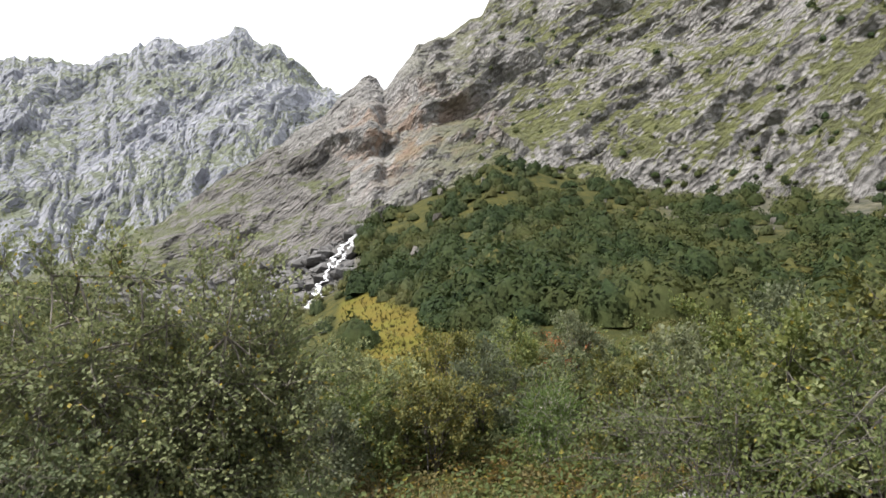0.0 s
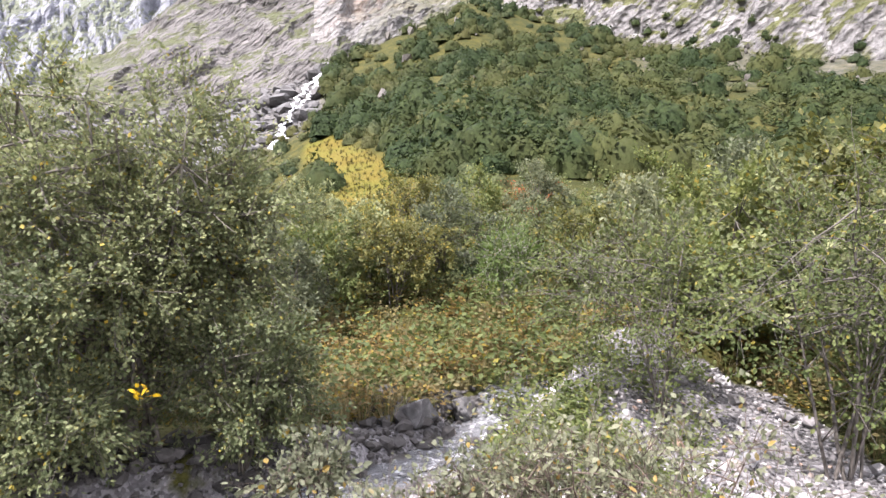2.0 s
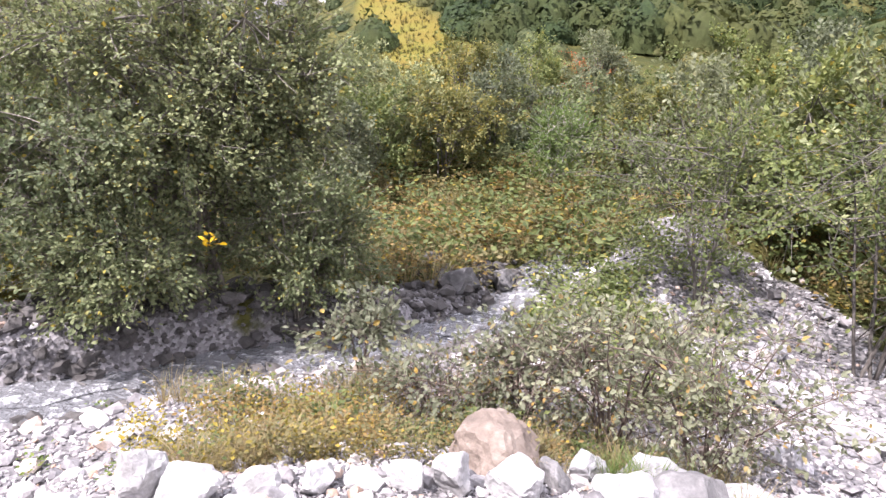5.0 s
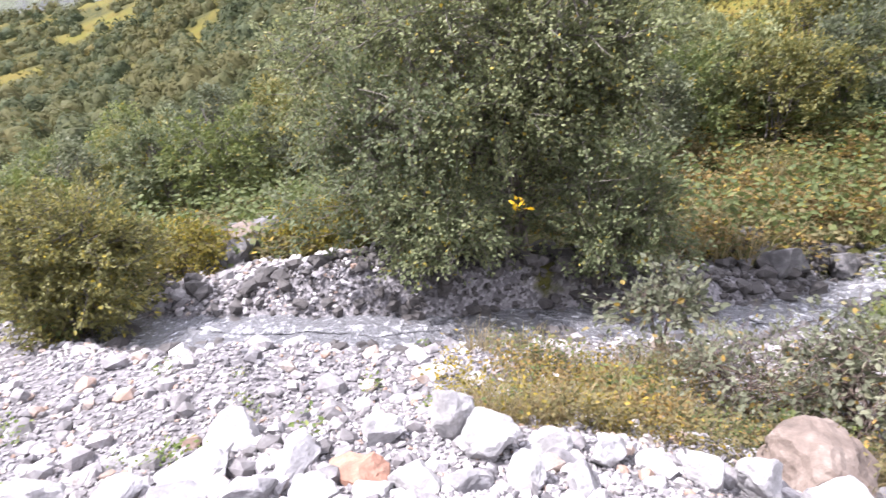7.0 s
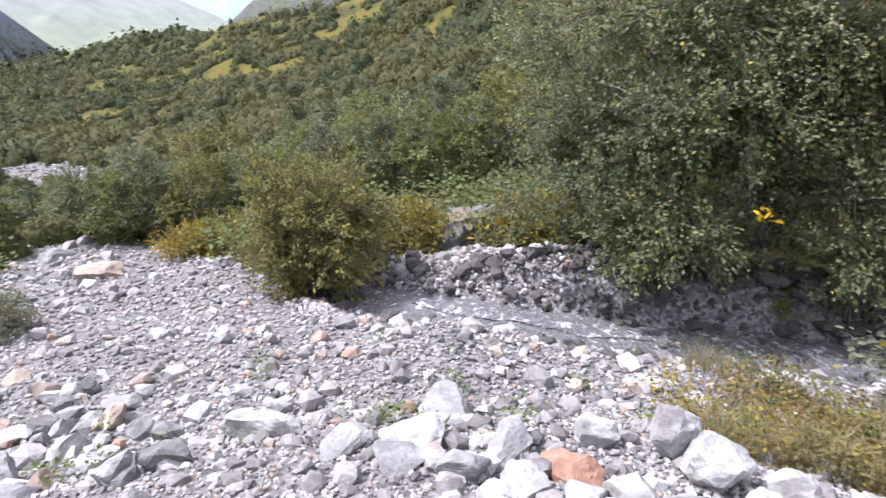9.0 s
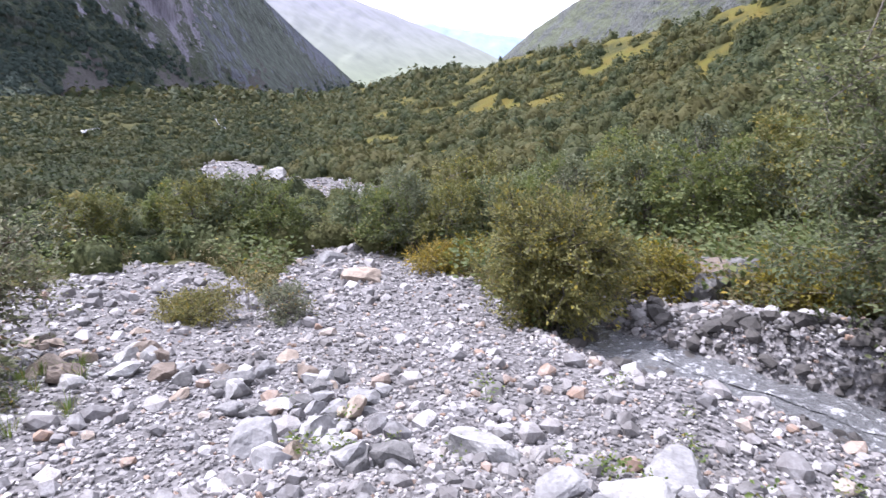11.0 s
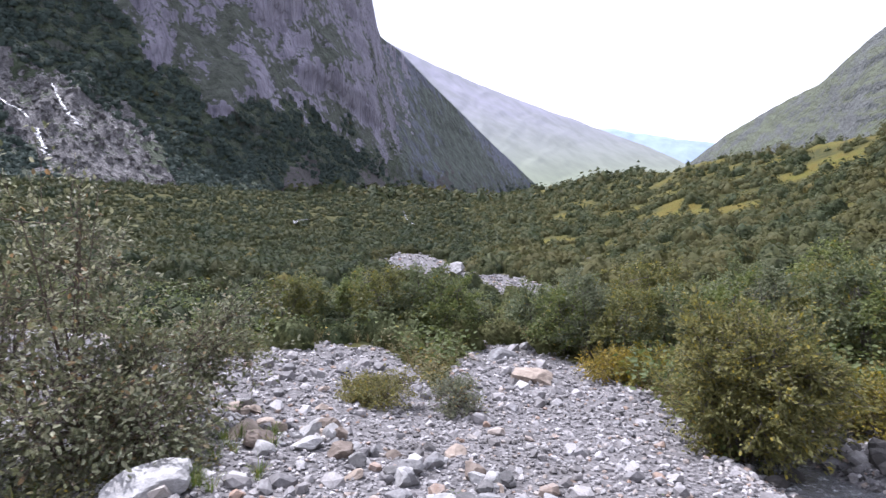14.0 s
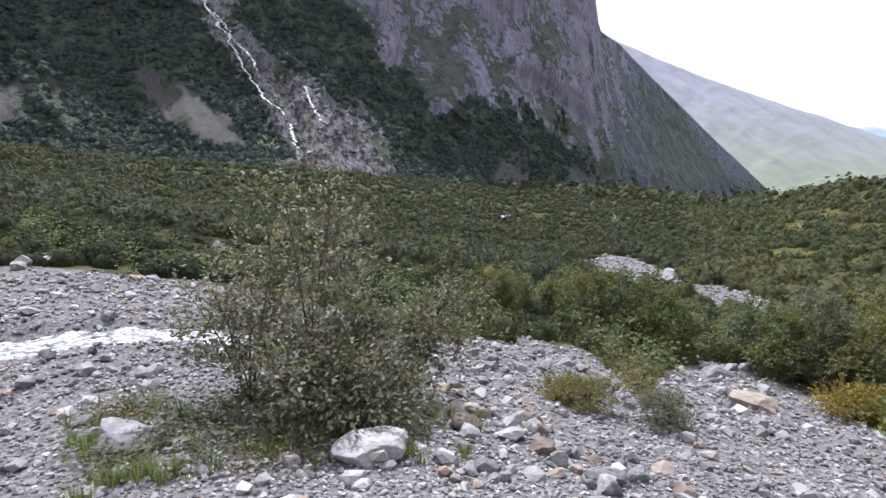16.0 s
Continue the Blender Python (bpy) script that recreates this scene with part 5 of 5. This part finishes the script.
PALE, RUSTY, GREY, DARK, TAN = "pale angular boulder lying on the gravel", "rusty brown boulder among the stones", "grey boulder lying on the gravel", "dark wet boulder beside the stream", "tan boulder lying on the stony bed"
for k, (az, r, size, mat, label, squash) in enumerate([
        (-31, 2.95, 0.23, M_WHITE, PALE, (0.75, 0.7, 1.15)), (-26.5, 2.75, 0.22, M_WHITE, PALE, (1.1, 0.8, 0.75)), (-38, 2.95, 0.15, M_WHITE, PALE, (1, 0.9, 0.8)),
        (-35, 2.35, 0.17, M_WHITE, PALE, (1.1, 0.9, 0.7)), (-29, 2.3, 0.14, M_GREYB, GREY, (1, 0.9, 0.7)), (-40, 2.3, 0.13, M_WHITE, PALE, (1, 0.9, 0.7)), (-23, 2.35, 0.15, M_WHITE, PALE, (1.1, 0.8, 0.7)), (-47, 2.35, 0.15, M_WHITE, PALE, (1.2, 0.9, 0.6)), (-53, 2.5, 0.16, M_GREYB, GREY, (1.2, 0.9, 0.7)), (-57, 2.9, 0.2, M_WHITE, PALE, (1.2, 0.9, 0.7)), (-16, 2.4, 0.14, M_GREYB, GREY, (1.1, 0.9, 0.7)), (-41.5, 2.5, 0.17, M_ORANGE, "orange-red boulder among white stones", (1.3, 0.9, 0.6)), (-20, 2.75, 0.15, M_WHITE, PALE, (1, 0.8, 0.8)), (-13, 2.75, 0.15, M_WHITE, PALE, (1, 0.7, 0.9)), (-8, 2.75, 0.14, M_WHITE, PALE, (1, 0.8, 0.8)),
        (-3.5, 2.8, 0.17, M_WHITE, PALE, (1, 0.8, 0.85)), (1.8, 2.8, 0.17, M_WHITE, PALE, (0.9, 0.8, 1)), (8.5, 2.8, 0.22, M_WHITE, PALE, (1.2, 0.8, 0.8)), (15.6, 3.4, 0.18, M_GREYB, GREY, (1, 0.9, 0.9)), (19.5, 3.05, 0.2, M_GREYB, GREY, (1.1, 0.9, 0.8)), (26.5, 3.15, 0.27, M_DARKB, "dark grey boulder under a willow shrub", (1.2, 0.9, 0.8)), (12.6, 3.1, 0.15, M_DARKB, "dark grey boulder under a willow shrub", (1, 0.9, 0.9)), (23, 3.5, 0.24, M_GREYB, GREY, (1.3, 0.8, 0.7)), (31, 3.7, 0.25, M_GREYB, GREY, (1.2, 0.9, 0.8)), (36, 3.9, 0.26, M_WHITE, PALE, (1.2, 0.9, 0.8)),
        (34, 6.5, 0.55, M_GREYB, "flat-topped grey boulder on the bank", (1.3, 0.8, 0.5)), (38, 6.2, 0.4, M_GREYB, GREY, (1.2, 0.8, 0.6)), (1.0, 9.0, 0.40, M_DARKB, DARK, (1.25, 0.8, 0.7)), (5, 9.8, 0.35, M_DARKB, DARK, (1, 0.8, 0.8)),
        (-48, 2.7, 0.2, M_GREYB, GREY, (1.4, 0.8, 0.45)), (-53, 3.5, 0.25, M_GREYB, GREY, (1.5, 0.8, 0.5)), (-60, 2.7, 0.18, M_GREYB, GREY, (1.2, 0.9, 0.6)), (-80.6, 13.3, 0.45, M_TAN, TAN, (1.3, 0.8, 0.55)),
        (-83.7, 16.8, 0.4, M_GREYB, GREY, (1.2, 0.9, 0.6)), (-116.5, 6.1, 0.34, M_WHITE, PALE, (1.4, 0.9, 0.5)), (-108.5, 8.2, 0.3, M_TAN, TAN, (1.4, 0.9, 0.6)), (-107.0, 7.6, 0.24, M_RED, RUSTY, (1.3, 0.9, 0.6)), (-137, 7.2, 0.34, M_GREYB, GREY, (1.3, 0.9, 0.6)), (-93, 4.6, 0.26, M_GREYB, GREY, (1.3, 0.9, 0.65)),
        (-72, 3.8, 0.26, M_WHITE, PALE, (1.2, 0.9, 0.65)), (-65, 3.0, 0.16, M_GREYB, GREY, (1.2, 0.9, 0.6)), (30, 8.2, 0.2, M_GREYB, GREY, (1.2, 0.9, 0.7)), (26, 7.4, 0.17, M_WHITE, PALE, (1.1, 0.9, 0.8)), (33, 5.2, 0.2, M_GREYB, GREY, (1.2, 0.9, 0.7)), (28, 5.8, 0.16, M_WHITE, PALE, (1.2, 0.9, 0.7)), (20, 8.8, 0.2, M_WHITE, PALE, (1.2, 0.9, 0.7)), (-87.5, 62, 1.6, M_WHITE, "pale boulder in the distant river bed", (1.3, 0.8, 0.6)),
        (-128.2, 33, 0.8, M_DARKB, "dark grey boulder in a clearing of the scrub", (1.3, 0.9, 0.7)), (-75.5, 70, 2.6, M_DARKB, "dark slab of rock among hillside bushes", (1.4, 0.6, 0.3)), (-48.5, 10.6, 0.36, M_DARKB, GREY, (1, 0.8, 0.8)), (-49.5, 10.3, 0.26, M_RED, RUSTY, (1, 0.8, 0.7)), (-47, 11.2, 0.3, M_DARKB, GREY, (1, 0.8, 0.8)), (-50.5, 11.2, 0.25, M_DARKB, GREY, (1, 0.9, 0.7)), (-54, 10.4, 0.22, M_GREYB, GREY, (1.2, 0.8, 0.7)), (-44.5, 11.0, 0.28, M_RED, RUSTY, (1.2, 0.8, 0.6)), (7.5, 3.25, 0.29, M_RED, "large rusty brown boulder under a willow shrub", (1.25, 1.25, 0.85))]):
    x, y = polar(az, r)
    boulder(x, y, size, mat, 900 + k, label, squash=squash, turn=k * 47.0)


# a ridge of larger broken stones across the gravel
krng = np.random.default_rng(617)
KINDS = [(M_GREYB, "grey broken stone on the gravel ridge"), (M_WHITE, "pale broken stone on the gravel ridge"), (M_GREYB, "grey broken stone on the gravel ridge"),
         (M_TAN, "tan broken stone on the gravel ridge"), (M_DARKB, "dark broken stone on the gravel ridge"), (M_WHITE, "pale broken stone on the gravel ridge"), (M_RED, "rusty broken stone on the gravel ridge")]
for k in range(90):
    along = krng.uniform(0, 1)
    x, y = polar(-110 + 28 * along + krng.normal(0, 1.5), 9.2 - 4.6 * along + krng.normal(0, 0.7))
    mat, label = KINDS[k % 7]
    boulder(x, y, krng.uniform(0.07, 0.19), mat, 1200 + k, label, sink=0.25, squash=(1.2, 0.85, 0.7), turn=k * 71.0, level=3)

prng = np.random.default_rng(613)
for k in range(18):
    x, y = polar(prng.uniform(-50.8, -45.2), prng.uniform(10.0, 12.2))
    boulder(x, y, prng.uniform(0.2, 0.46), (M_DARKB, M_RED, M_DARKB)[k % 3], 970 + k, "broken grey rock in a pile above the stream" if k % 3 != 1 else "pinkish broken rock in a pile above the stream",
            sink=0.15, squash=(1.1, 0.8, 0.8), turn=k * 61.0)


def stones(name, label, n, seed, az0, az1, r0, r1, size, level, mat, keep, flat=(1.1, 0.85, 0.66), proud=0.35):
    rng = np.random.default_rng(seed)
    forms = [chip(rng, 9 if name == "pebbles" else 13, flat) if level == 1 else shard(rng, 16, flat) for _ in range(24)]
    az, r = rng.uniform(az0, az1, n), np.exp(rng.uniform(math.log(r0), math.log(r1), n))
    x, y = r * np.sin(np.radians(az)), r * np.cos(np.radians(az))
    ok = rng.uniform(0, 1, n) < keep(x, y, az, r)
    x, y, r = x[ok], y[ok], r[ok]
    z = top(x, y)
    s = size(rng, r)
    pieces = []
    for k in range(len(x)):
        v, f = forms[k % 24]
        pieces.append((turned(rng, v) * s[k] + np.array([x[k], y[k], z[k] + s[k] * proud]), f))
    me = mesh_of(name, *joined(pieces), mat)
    return tagged(new(name, me), label, "stones", kind="stuff")


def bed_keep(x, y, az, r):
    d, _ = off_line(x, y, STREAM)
    # Pale stones thin out where stones with painted shade lie.
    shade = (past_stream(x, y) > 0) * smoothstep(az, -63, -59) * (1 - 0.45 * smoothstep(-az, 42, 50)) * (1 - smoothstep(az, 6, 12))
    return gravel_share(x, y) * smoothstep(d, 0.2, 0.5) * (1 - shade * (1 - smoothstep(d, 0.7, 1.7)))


stones("gravel_stones", "pale grey river stones, some rusty, lying loose", 19000, 401, -150, 45, 1.5, 22, lambda g, r: 0.0042 * r ** 0.75 * (1 + 1.5 * g.pareto(2.6, len(r)).clip(0, 3.2)) + 0.006, 1, M_STONES, bed_keep)
stones("pebbles", "small pale pebbles filling the river bed", 46000, 402, -150, 45, 1.5, 20, lambda g, r: 0.0046 * r ** 0.85 * g.uniform(0.5, 1.5, len(r)) + 0.004, 1, M_STONES, bed_keep)
stones("rubble", "grey slabs and rubble beside the cascade", 2600, 405, -34, -5, 55, 108, lambda g, r: 0.0042 * r * (0.4 + g.pareto(2.2, len(r)).clip(0, 4)), 1, M_RUBBLE, lambda x, y, a, r: slab_share(x, y), (1.3, 0.9, 0.5))
stones("river_bed_stones", "pale stones of the distant river bed", 5000, 404, -105, -78, 24, 110, lambda g, r: 0.0026 * r * g.uniform(0.4, 1.5, len(r)), 1, M_STONES, bed_keep)
stones("outcrops", "pale rock outcrops standing out of the scrub", 260, 407, -4, 42, 34, 100, lambda g, r: 0.0026 * r * (0.5 + g.pareto(2.0, len(r)).clip(0, 3.5)), 2, M_OUTCROP, lambda x, y, a, r: 1 - meadow_share(x, y), (0.9, 0.8, 1.1), 0.7)
stones("bank_stones", "pale stones of the low bank behind the stream", 5200, 408, -65, -33, 6.9, 10.0, lambda g, r: 0.0034 * r * (0.4 + g.pareto(2.4, len(r)).clip(0, 2)), 1, M_STONES, lambda x, y, a, r: gravel_share(x, y) * smoothstep(off_line(x, y, STREAM)[0], 0.3, 0.5))
# Wet bank stones whose colour also carries the shade of the overhang.
stones("shaded_wet_rubble", "wet stream bank stones with painted shade", 9500, 406, -62, 11, 5.6, 10.6, lambda g, r: 0.0046 * r * (0.45 + g.pareto(2.0, len(r)).clip(0, 3.5)), 1, M_WET_SHADE, lambda x, y, a, r: (1 - smoothstep(np.where(past_stream(x, y) < 0, 1.5, np.interp(a, [-50, -40], [1.35, 0.9])) * off_line(x, y, STREAM)[0], 0.7, 1.6)) * np.interp(a, [-48, -38], [0.4, 1.0]) * (0.22 + 0.78 * smoothstep(off_line(x, y, STREAM)[0], 0.2, 0.45)))

# the cobbles nearest to the standing point, each by itself
crng = np.random.default_rng(409)
COBBLES = [mesh_of("stone", *chip(crng, 18, (1.15, 0.9, 0.7)), M_STONE) for _ in range(14)]
made = 0
while made < 300:
    az, r = crng.uniform(-128, 38), math.exp(crng.uniform(math.log(2.0), math.log(6.5)))
    x, y = polar(az, r)
    s = 0.013 * r ** 0.8 * crng.uniform(0.7, 1.9) + 0.025
    if float(off_line(x, y, STREAM)[0]) < 0.6:
        continue
    ob = new("stone", COBBLES[made % 14])
    ob.matrix_world = Matrix.Translation((x, y, float(top(x, y)) + 0.3 * s)) @ pose(0, 0, 0, crng.uniform(-25, 25), crng.uniform(-25, 25), crng.uniform(0, 360)) @ Matrix.Scale(s, 4)
    ob.parent = GROUND
    made += 1


# ---- water ----
def ribbon(name, label, line, widths, mat, lift, n=120, seed=0):
    rng = np.random.default_rng(seed)
    line = np.array(line, float)
    t = np.linspace(0, len(line) - 1, n)
    x = np.interp(t, np.arange(len(line)), line[:, 0])
    y = np.interp(t, np.arange(len(line)), line[:, 1])
    for _ in range(4):
        x[1:-1] = (x[:-2] + 2 * x[1:-1] + x[2:]) / 4
        y[1:-1] = (y[:-2] + 2 * y[1:-1] + y[2:]) / 4
    w = np.interp(t / (len(line) - 1), np.linspace(0, 1, len(widths)), widths)
    dx, dy = np.gradient(x), np.gradient(y)
    le = np.hypot(dx, dy)
    k = np.linspace(-1, 1, 11)
    X = x[:, None] + (-dy / le)[:, None] * w[:, None] * k
    Y = y[:, None] + (dx / le)[:, None] * w[:, None] * k
    Z = (land(x, y) + lift)[:, None] + 0 * k
    Z = Z + 0.035 * np.array([[grain((a * 2.6, b * 2.6, seed)) for a, b in zip(p, q)] for p, q in zip(X, Y)])
    i, j = np.meshgrid(np.arange(n - 1), np.arange(10), indexing="ij")
    f = np.stack([i * 11 + j, i * 11 + j + 1, (i + 1) * 11 + j + 1, (i + 1) * 11 + j], -1).reshape(-1, 4)
    me = mesh_of(name, np.stack([X, Y, Z], -1).reshape(-1, 3), f, mat, True)
    return tagged(new(name, me), label, "water", kind="structure")


ribbon("water_stream", "clear shallow stream with white ripples over stones", STREAM, [0.95], M_WATER, 0.10, 240)
ribbon("water_rapid", "white rapid where the stream drops between stones", [(-3.2, 5.4), (-3.8, 5.0), (-4.6, 4.75), (-5.1, 4.62), (-5.55, 4.48), (-6.1, 4.38)], [0.03, 0.12, 0.05, 0.15, 0.08, 0.03], M_RAPID, 0.115, 60)
ribbon("water_riffle", "white riffle of the stream between dark boulders", [(1.9, 10.2), (1.3, 9.5), (0.9, 8.8), (0.5, 8.2), (-0.1, 7.5)], [0.06, 0.22, 0.15, 0.28, 0.1], M_RAPID, 0.115, 60)
ribbon("water_brook", "foaming white brook between dark stones", BROOK, [0.6, 1.0, 0.8, 1.3, 0.9, 0.5], M_BROOK, 0.12, 140, 3)

ribbon("water_far_stream", "thin bright thread of the distant river", FAR_WATER, [0.15, 0.3, 0.12, 0.3, 0.15], M_RAPID, 0.6, 60, 9)
ribbon("water_far_pool", "small bright pool in the valley scrub", FAR_POOL, [0.3, 0.7, 0.3], M_RAPID, 1.2, 40, 10)


def falls(name, label, path, widths, mat, seed, gaps=0.3):
    """A fall of white water laid along points of a slope."""
    rng = np.random.default_rng(seed)
    P = np.array(path, float)
    n = 70
    t = np.linspace(0, len(P) - 1, n)
    C = np.stack([np.interp(t, np.arange(len(P)), P[:, k]) for k in range(3)], -1)
    w = np.interp(t, np.arange(len(P)), widths) * rng.uniform(0.3, 1.5, n)
    out = C - np.array([0, 0, EYE])
    side = np.stack([out[:, 1], -out[:, 0], 0 * out[:, 0]], -1)
    side /= np.linalg.norm(side, axis=1)[:, None]
    C = C + side * (rng.normal(0, 0.3, n) * w)[:, None]
    sway = np.array([grain((0.35 * a, seed, 0.5), 3) for a in range(n)])
    C = C + side * (1.6 * sway * np.max(widths))[:, None]
    k = np.linspace(-1, 1, 5)
    lift = np.array([0.0, 0.5, 0.7, 0.5, 0.0])
    near = -out / np.linalg.norm(out, axis=1)[:, None]
    V = C[:, None] + side[:, None] * (w[:, None] * k)[..., None] + near[:, None] * (w[:, None] * lift)[..., None] * 0.6
    i, j = np.meshgrid(np.arange(n - 1), np.arange(4), indexing="ij")
    f = np.stack([i * 5 + j, i * 5 + j + 1, (i + 1) * 5 + j + 1, (i + 1) * 5 + j], -1).reshape(-1, 4)
    dry = np.array([[grain((0.45 * a, 1.1 * b, seed + 9), 2) for b in range(4)] for a in range(n - 1)]).reshape(-1)
    f = f[dry < gaps]
    me = mesh_of(name, V.reshape(-1, 3), f, mat, True)
    return tagged(new(name, me), label, "waterfall", kind="structure")


def sight(az, el, lift=0.4):
    x, y, z, r = meet(az, el)
    return (x, y, z + lift)


falls("water_cascade", "white cascade tumbling down dark rocks", [sight(*a, 0.8) for a in ((-7.6, 12.4), (-8.4, 11.6), (-9.4, 10.8), (-10.4, 9.4), (-10.9, 7.9), (-11.4, 7.0), (-12.2, 5.6), (-12.7, 4.6))],
      [0.2, 0.34, 0.3, 0.3, 0.16, 0.2, 0.4, 0.28], M_FALL, 1)
falls("water_side_cascade", "thin white strand beside the cascade", [sight(*a, 0.8) for a in ((-6.9, 12.7), (-7.7, 12.0), (-8.6, 11.3), (-8.9, 10.4), (-9.6, 9.6), (-10.2, 8.6))],
      [0.12, 0.25, 0.22, 0.2, 0.2, 0.12], M_FALL, 4)
def ahead(p, d):
    q = np.array([0, 0, EYE]) - p
    return p + q / np.linalg.norm(q) * d


def strand(name, label, sights, widths, seed):
    falls(name, label, [ahead(on_face(WALL, *a), 8.0) for a in sights], widths, M_FALL, seed, 0.12)


strand("water_long_fall", "long waterfall breaking white down a pale rock gully", ((-129.3, 13.6), (-127.9, 11.4), (-127.0, 10.0), (-126.0, 8.6), (-124.9, 6.9), (-123.8, 5.4), (-122.4, 4.0)),
       [1.0, 0.9, 0.5, 0.55, 0.4, 0.5, 0.35], 2)
strand("water_side_fall", "white strand spreading beside the waterfall", ((-128.0, 12.0), (-127.2, 11.0), (-126.2, 9.8), (-125.0, 8.6), (-124.4, 7.2)), [0.3, 0.7, 0.45, 0.6, 0.2], 7)
strand("water_foot_fall", "thin water veil over dark rock steps", ((-121.9, 3.2), (-121.6, 2.2), (-121.3, 1.0)), [0.5, 0.8, 0.6], 8)
strand("water_apron_fall", "thin water strand over the rock apron", ((-120.5, 6.6), (-119.8, 4.9), (-118.9, 3.6), (-118.3, 3.1)), [0.2, 0.3, 0.6, 0.2], 9)

# broken rock standing out of the gully
grng = np.random.default_rng(611)
GULLY_FORMS = [shard(grng, 14, (1.0, 0.8, 1.1)) for _ in range(12)]
rocks = []
for k, (px, py, pz, s, tall) in enumerate(face_places(WALL, 612, 24000, 0.6, 2.4, lambda a, e, Q: in_gully(a, e) * 0.9)):
    v, f = GULLY_FORMS[k % 12]
    rocks.append((turned(grng, v) * s * np.array([1, 1, tall]) + np.array([px, py, pz]) * (1 + 0.45 * s / math.hypot(px, py)), f))
tagged(new("gully_rocks", mesh_of("gully_rocks", *joined(rocks), M_GULLY)), "pale and dark broken rock of the waterfall gully", "rocks", kind="stuff")
